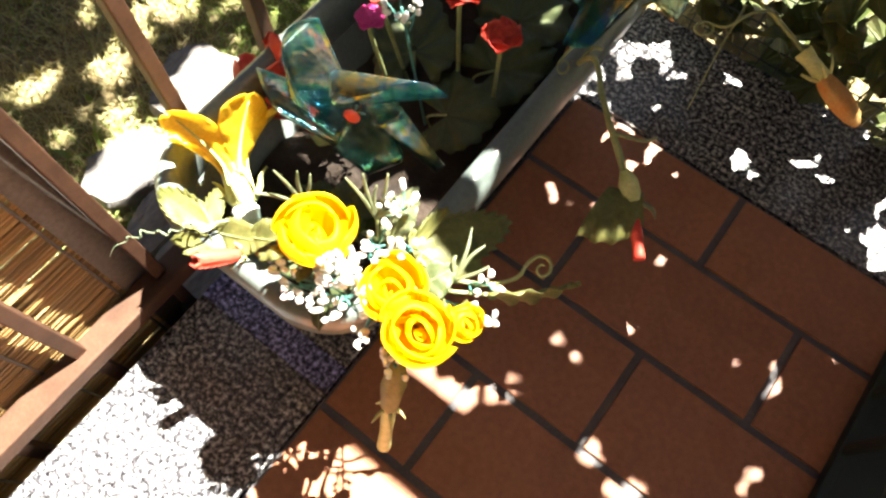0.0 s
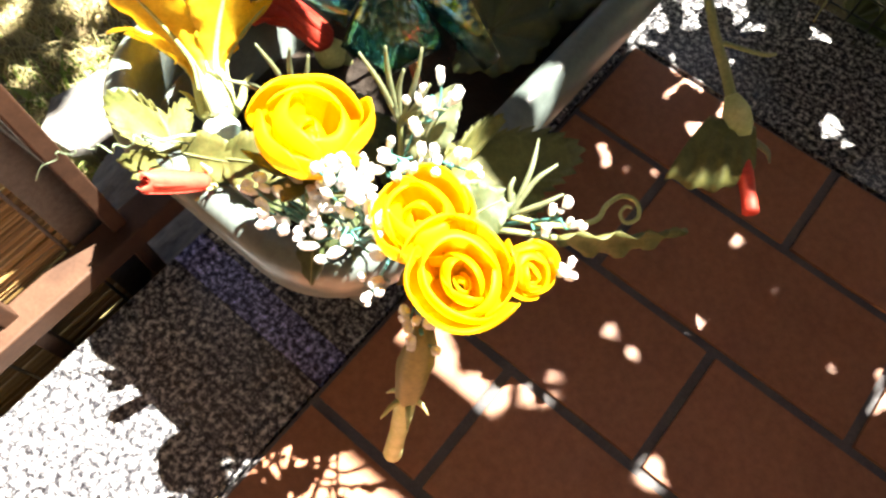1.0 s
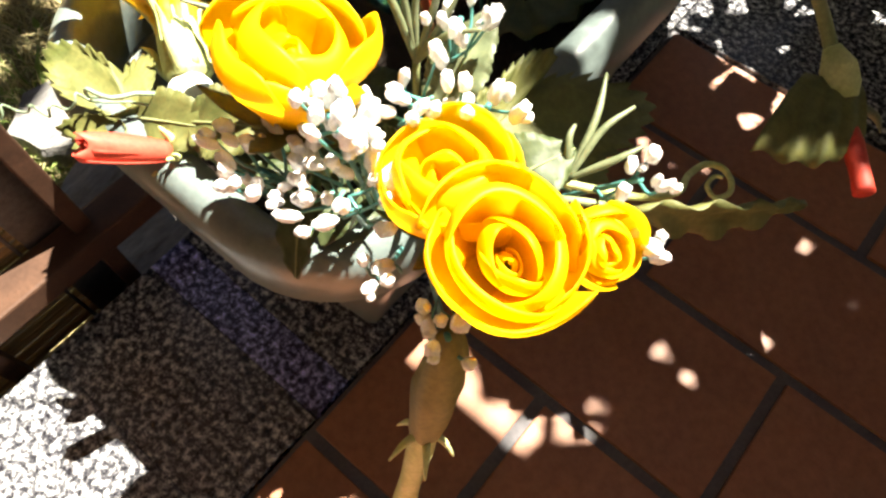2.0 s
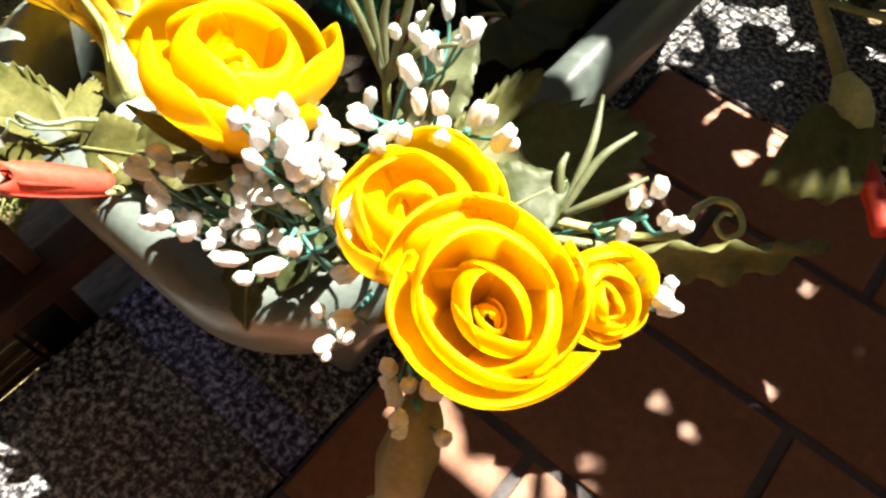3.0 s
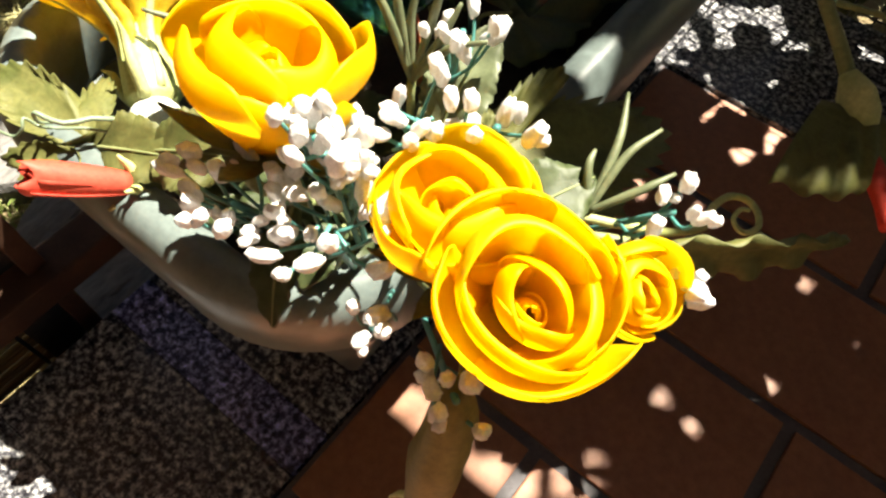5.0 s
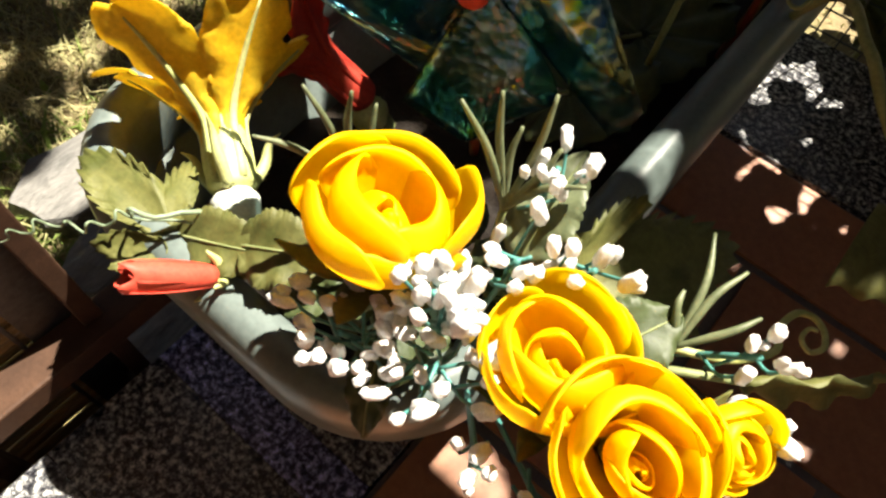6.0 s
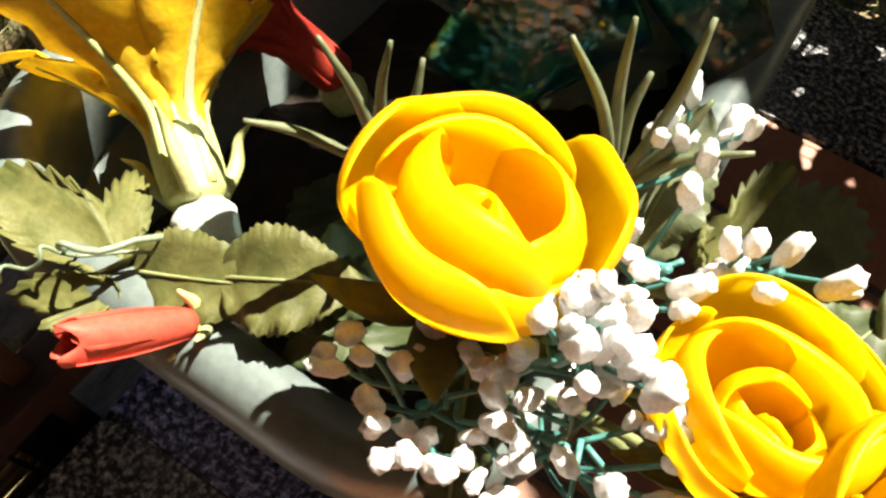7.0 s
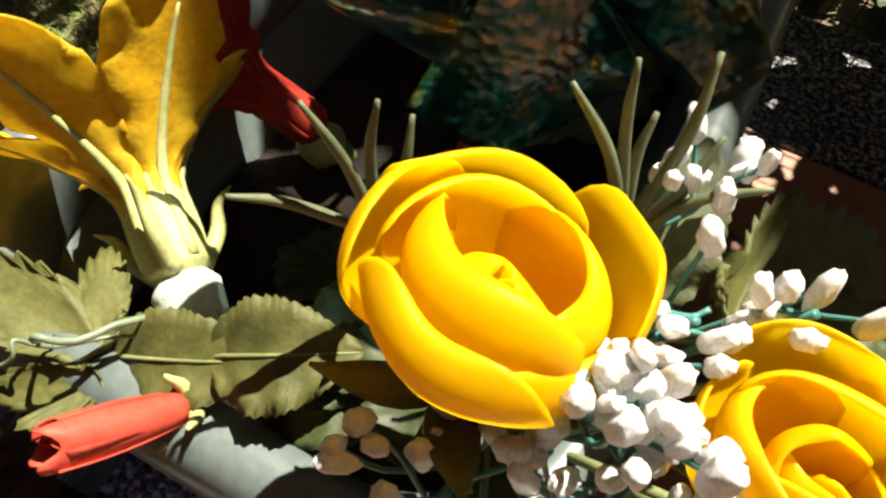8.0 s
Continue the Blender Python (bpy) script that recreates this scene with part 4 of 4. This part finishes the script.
tendril([(-0.02, 0.49, 0.31), (-0.018, 0.46, 0.29), (-0.012, 0.42, 0.25)], 0.0010, "thin green trailing tendril", STEM)

# drooping bud beyond the rim
t = thing("drooping_red_bud", "drooping red artificial bud with ruffled green collar", "artificial flower", at=(-0.15, 0.43, SOIL_Z))
bm = bmesh.new()
tube(bm, [(-0.15, 0.43, SOIL_Z), (-0.105, 0.405, 0.262), (-0.074, 0.372, 0.272), (-0.054, 0.358, 0.261), (-0.034, 0.346, 0.250), (-0.019, 0.336, 0.241)], [0.0025, 0.0026, 0.0032, 0.0036])
part("stem", bm, STEM, t)
bm = bmesh.new()
tube(bm, [(-0.046, 0.352, 0.264), (-0.024, 0.362, 0.262), (-0.018, 0.378, 0.252)], [0.0016, 0.0012])
part("side_shoot", bm, STEM, t)
bm = bmesh.new()
tube(bm, [(-0.024, 0.340, 0.244), (-0.016, 0.335, 0.240), (-0.009, 0.330, 0.236), (-0.004, 0.326, 0.233)], [0.004, 0.0085, 0.0085, 0.006], 14)
part("calyx", bm, RIB, t)
bm = bmesh.new()


def collar(u, v):
    # a skirt hanging from the calyx, longer towards one side, with a scalloped hem
    top = Vector((-0.026, 0.323, 0.236)).lerp(Vector((0.000, 0.338, 0.232)), v)
    hem = Vector((-0.024, 0.272, 0.226)).lerp(Vector((0.015, 0.318, 0.224)), v) + Vector((0.010, -0.009, 0)) * math.sin(math.pi * v)
    p = top.lerp(hem, u * (1 - 0.05 * abs(math.sin(13 * v))))
    return p + Vector((-0.25, -0.2, 1)) * (0.008 * math.sin(math.pi * min(1, u * 0.8 + 0.1)) + 0.0020 * math.sin(26 * v) * u)


sheet(bm, collar, 8, 44, 0.0006)
part("collar", bm, LEAF, t, "ruffled olive green collar")
bm = bmesh.new()
tube(bm, [(0.002, 0.320, 0.228), (0.011, 0.309, 0.228), (0.021, 0.297, 0.227), (0.028, 0.288, 0.226)], [0.004, 0.0052, 0.0046, 0.0050], 12)
part("rolled_petals", bm, REDSILK, t, "rolled dark red petals")
for s in (-1, 1):
    bm = bmesh.new()
    tube(bm, [(-0.008, 0.33, 0.23), (0.008 + 0.004 * s, 0.33 + 0.004 * s, 0.226), (0.02, 0.318 + 0.012 * s, 0.222)], [0.0028, 0.0022, 0.0005])
    part("sepal", bm, BLADE, t)
settle(t)


# ---- white sprays ----
def bud_mesh(k):
    b = bmesh.new()
    bmesh.ops.create_icosphere(b, subdivisions=3, radius=1.0)
    for v in b.verts:
        q = v.co.copy()
        v.co = Vector((q.x * 0.0024, q.y * 0.0024, q.z * (0.0038 + 0.0008 * (k % 3))))
        v.co *= 1 + 0.26 * noise.noise((q.x * 1.7 + k * 7, q.y * 2.0, q.z * 2.0)) + 0.09 * noise.noise((q.x * 3.6 + k * 3, q.y * 3.6, q.z * 4.2))
        if q.z > 0.55:
            v.co.x *= 1.15 + 0.2 * math.sin(k)
    me = bpy.data.meshes.new("bud")
    b.to_mesh(me)
    b.free()
    me.materials.append(WHITE)
    me.polygons.foreach_set("use_smooth", [True] * len(me.polygons))
    return me


BUDS = [bud_mesh(k) for k in range(6)]


def spray(root, fork, spread, count, seed, label, lift=0.008):
    t = thing("white_flower_spray", label, "artificial flower", "white bud sprays", at=root)
    r = random.Random(seed)
    fork = Vector(fork)
    b = bmesh.new()
    tube(b, [root, fork.lerp(Vector(root), 0.4), fork], [0.0013, 0.0011])
    part("stem", b, TEAL, t)
    for i in range(count):
        a = 2 * math.pi * (i + r.uniform(-0.3, 0.3)) / count
        k = math.sqrt(r.uniform(0.12, 1))
        end = fork + Vector((spread[0] * k * math.cos(a), spread[1] * k * math.sin(a), r.uniform(-0.4, 1.0) * lift))
        start = fork.lerp(Vector(root), r.uniform(0, 0.22)) + Vector((r.uniform(-.006, .006), r.uniform(-.006, .006), 0))
        knee = start.lerp(end, 0.55) + Vector((r.uniform(-.003, .003), r.uniform(-.003, .003), -0.003))
        b = bmesh.new()
        tube(b, [start, knee, end], [0.0007, 0.0006], 5, 3)
        part("twig", b, TEAL, t)
        for j in range(r.choice((1, 2, 2, 3))):
            o = new("bud", r.choice(BUDS))
            o.parent = t
            p = end if j == 0 else end.lerp(knee, 0.25 * j) + Vector((r.uniform(-1, 1), r.uniform(-1, 1), r.uniform(0, 1))) * 0.0055
            s = r.uniform(0.72, 1.18) * (1.0 if j == 0 else 0.8)
            dirn = (end - knee).normalized() + Vector((r.uniform(-.6, .6), r.uniform(-.6, .6), r.uniform(-.1, .7)))
            o.matrix_basis = Matrix.LocRotScale(p, dirn.to_track_quat('Z', 'Y'), (s, s, s))
    return settle(t)


spray((-0.15, 0.15, SOIL_Z), (-0.146, 0.090, 0.306), (0.022, 0.017), 13, 1, "spray of white buds on teal stems below the lone rose")
spray((-0.15, 0.15, SOIL_Z), (-0.118, 0.097, 0.312), (0.020, 0.018), 14, 2, "dense spray of white buds between the roses")
spray((-0.15, 0.15, SOIL_Z), (-0.126, 0.116, 0.322), (0.016, 0.012), 10, 3, "spray of white buds touching the lone rose", 0.006)
spray((-0.15, 0.15, SOIL_Z), (-0.125, 0.108, 0.335), (0.015, 0.010), 10, 14, "crowded white buds in front of the lone rose", 0.006)
spray((-0.15, 0.16, SOIL_Z), (-0.118, 0.140, 0.318), (0.016, 0.016), 7, 4, "open spray of white buds behind the roses")
spray((-0.15, 0.17, SOIL_Z), (-0.128, 0.174, 0.322), (0.012, 0.014), 6, 5, "loose spray of white buds among grey blades", 0.01)
spray((-0.15, 0.17, SOIL_Z), (-0.098, 0.152, 0.320), (0.012, 0.010), 4, 6, "thin spray of white buds over the toothed leaf")
spray((-0.15, 0.17, SOIL_Z), (-0.090, 0.088, 0.303), (0.009, 0.007), 4, 7, "small spray of white buds under the rose pair")
spray((-0.15, 0.17, SOIL_Z), (-0.060, 0.086, 0.303), (0.010, 0.006), 4, 8, "small spray of white buds hanging below the rose")
spray((-0.15, 0.17, SOIL_Z), (-0.030, 0.148, 0.310), (0.007, 0.009), 4, 9, "small spray of white buds beside the yellow rosebud")
spray((-0.15, 0.17, SOIL_Z), (-0.045, 0.166, 0.312), (0.011, 0.010), 3, 10, "sparse white buds beside the curling tendril")
spray((-0.22, 0.32, SOIL_Z), (-0.230, 0.305, 0.325), (0.022, 0.016), 8, 11, "pale spray of small buds behind the pinwheel")


# ---- pinwheels ----
def pinwheel(hub, axis, radius, turn, root, label, count=5, seed=0):
    t = thing("pinwheel", label, "toy pinwheel", "pinwheels in the planter", at=root)
    hub = Vector(hub)
    ax, s1, s2 = frame_of(axis, (0.2, 1, 0.3))
    r = random.Random(seed)
    turn += math.atan2(-s2.z, -s1.z) - math.pi / count
    for i in range(count):
        a0, a1 = turn + 2 * math.pi * i / count, turn + 2 * math.pi * (i + 1) / count
        P0, P1 = (s1 * math.cos(a0) + s2 * math.sin(a0)) * radius * 1.05, (s1 * math.cos(a1) + s2 * math.sin(a1)) * radius * r.uniform(1.2, 1.35)
        f = P1.normalized()
        start = radius * r.uniform(0.22, 0.32)
        rho = (P1.length - start) / math.pi / r.uniform(0.92, 1.02)

        def fn(u, v, P0=P0, P1=P1, f=f, start=start, rho=rho):
            # the sheet lies flat along one edge, its far corner rolled over towards the hub
            q = (P0 * (1 - v) + P1 * v) * (0.04 + 0.96 * u) * (1 + 0.16 * math.sin(math.pi * v))
            p = q.dot(f)
            if p > start:
                a = (p - start) / rho
                q = q + f * (start + rho * math.sin(a) - p) + ax * 0.42 * rho * (1 - math.cos(a))
            return hub + q
        b = bmesh.new()
        sheet(b, fn, 14, 14, 0.0004)
        part("vane", b, FILM, t)
    b = bmesh.new()
    bmesh.ops.create_uvsphere(b, u_segments=14, v_segments=8, radius=0.0062, matrix=Matrix.Translation(hub + ax * 0.010) @ ax.to_track_quat('Z', 'Y').to_matrix().to_4x4() @ Matrix.Diagonal((1, 1, 0.5, 1)))
    part("hub_cap", b, REDSILK, t, "round red hub cap")
    b = bmesh.new()
    tube(b, [hub + ax * 0.012, hub - ax * 0.012], [0.0015, 0.0015], 8, 1)
    part("pin", b, WIRE, t)
    b = bmesh.new()
    top = hub - ax * 0.006
    tube(b, [top + Vector((0.001, -0.002, 0.006)), (top + Vector(root)) / 2, root], [0.0032, 0.0032], 10, 3)
    part("stick", b, STRAWSTICK, t, "orange and white twisted stick")
    return settle(t)


pinwheel((-0.189, 0.207, 0.343), (0.28, -0.95, 0.06), 0.074, 0.25, (-0.226, 0.275, SOIL_Z), "holographic film pinwheel with rolled vanes on striped stick", 5, 2)
pinwheel((-0.125, 0.430, 0.345), (0.15, -0.6, 0.75), 0.07, 0.5, (-0.15, 0.46, SOIL_Z), "holographic film pinwheel in the shade", 5, 3)


# ---- flowers behind the pinwheel ----
def small_flower(c, radius, mat, root, label, seed):
    t = thing("artificial_flower", label, "artificial flower", "small flowers behind the pinwheel", at=root)
    c = Vector(c)
    r = random.Random(seed)
    for tier in range(3):
        for i in range(5):
            a0 = 2 * math.pi * i / 5 + tier * 0.7 + r.uniform(-.15, .15)
            R = radius * (1 - 0.25 * tier)

            def fn(u, v, a0=a0, R=R, tier=tier):
                x = 2 * v - 1
                w = R * 0.62 * math.sin(math.pi * min(0.97, 0.12 + 0.8 * u))
                d = Vector((math.cos(a0), math.sin(a0), 0))
                s = Vector((-d.y, d.x, 0))
                return c + d * R * u + s * w * x + Vector((0, 0, R * (0.25 + 0.25 * tier) * u + 0.2 * R * x * x - 0.25 * R * u * u + 0.05 * R * math.sin(9 * v + seed)))
            b = bmesh.new()
            sheet(b, fn, 7, 7, 0.0005)
            part("petal", b, mat, t)
    b = bmesh.new()
    tube(b, [c, c - Vector((0, 0, 0.03)), root], [0.003, 0.002, 0.002])
    part("stem", b, STEM, t)
    return settle(t)


small_flower((-0.205, 0.348, 0.325), 0.020, REDSILK, (-0.21, 0.36, SOIL_Z), "bright red artificial flower behind the pinwheel", 1)
small_flower((-0.160, 0.345, 0.305), 0.017, REDSILK, (-0.17, 0.36, SOIL_Z), "red artificial flower in the shade", 2)
small_flower((-0.262, 0.318, 0.315), 0.018, REDSILK, (-0.25, 0.34, SOIL_Z), "dark red artificial flower behind the pinwheel", 3)
small_flower((-0.250, 0.290, 0.312), 0.013, PINK, (-0.24, 0.31, SOIL_Z), "small magenta artificial flower", 4)


# ---- the dark crate on the tiles ----
crate = thing("plastic_crate", "dark green slatted plastic crate on the tiles", "crate", at=(0.5, 0.2, 0))
for (lo, hi) in (((0.306, -0.25, 0.0), (0.316, 0.50, 0.016)), ((0.306, -0.25, 0.13), (0.318, 0.50, 0.15)), ((0.74, -0.25, 0.0), (0.75, 0.50, 0.15))):
    bm = bmesh.new()
    box(bm, lo, hi, 0.002)
    part("rail", bm, CRATE, crate, smooth=False)
for k in range(11):
    bm = bmesh.new()
    y = -0.25 + 0.0735 * k
    box(bm, (0.308, y, 0.0), (0.315, y + 0.012, 0.15), 0.001)
    part("slat", bm, CRATE, crate, smooth=False)
for y in (-0.25, 0.488):
    bm = bmesh.new()
    box(bm, (0.316, y, 0.0), (0.742, y + 0.012, 0.149), 0.002)
    part("end_panel", bm, CRATE, crate, smooth=False)
bm = bmesh.new()
box(bm, (0.315, -0.24, 0.004), (0.741, 0.49, 0.012))
part("base", bm, CRATE, crate, smooth=False)
settle(crate)


# ---- floor tiles ----
def tile_mesh(w, d):
    b = bmesh.new()
    box(b, (-w / 2, -d / 2, -0.009), (w / 2, d / 2, 0.0), 0.0012)
    me = bpy.data.meshes.new("tile")
    b.to_mesh(me)
    b.free()
    me.materials.append(TERRACOTTA)
    return me


PITCH_X, PITCH_Y, JOINT = 0.26, 0.13, 0.009
tile_shapes = {}
for row in range(-13, 3):
    y0, y1 = 0.309 + PITCH_Y * (row - 1) + JOINT / 2, 0.309 + PITCH_Y * row - JOINT / 2
    y1 = min(y1, EDGE_Y - 0.004)
    if y1 - y0 < 0.01:
        continue
    shift = 0.091 + (PITCH_X / 2 if row % 2 else 0)
    for k in range(-2, 9):
        x0, x1 = shift + PITCH_X * k + JOINT / 2, shift + PITCH_X * (k + 1) - JOINT / 2
        x0 = max(x0, EDGE_X + 0.004)
        x1 = min(x1, 2.146)
        if x1 - x0 < 0.012:
            continue
        key = (round(x1 - x0, 4), round(y1 - y0, 4))
        if key not in tile_shapes:
            tile_shapes[key] = tile_mesh(*key)
        o = new("tile", tile_shapes[key])
        o.location = ((x0 + x1) / 2, (y0 + y1) / 2, 0.0004 * math.sin(row * 7 + k * 3))
        o.parent = floor
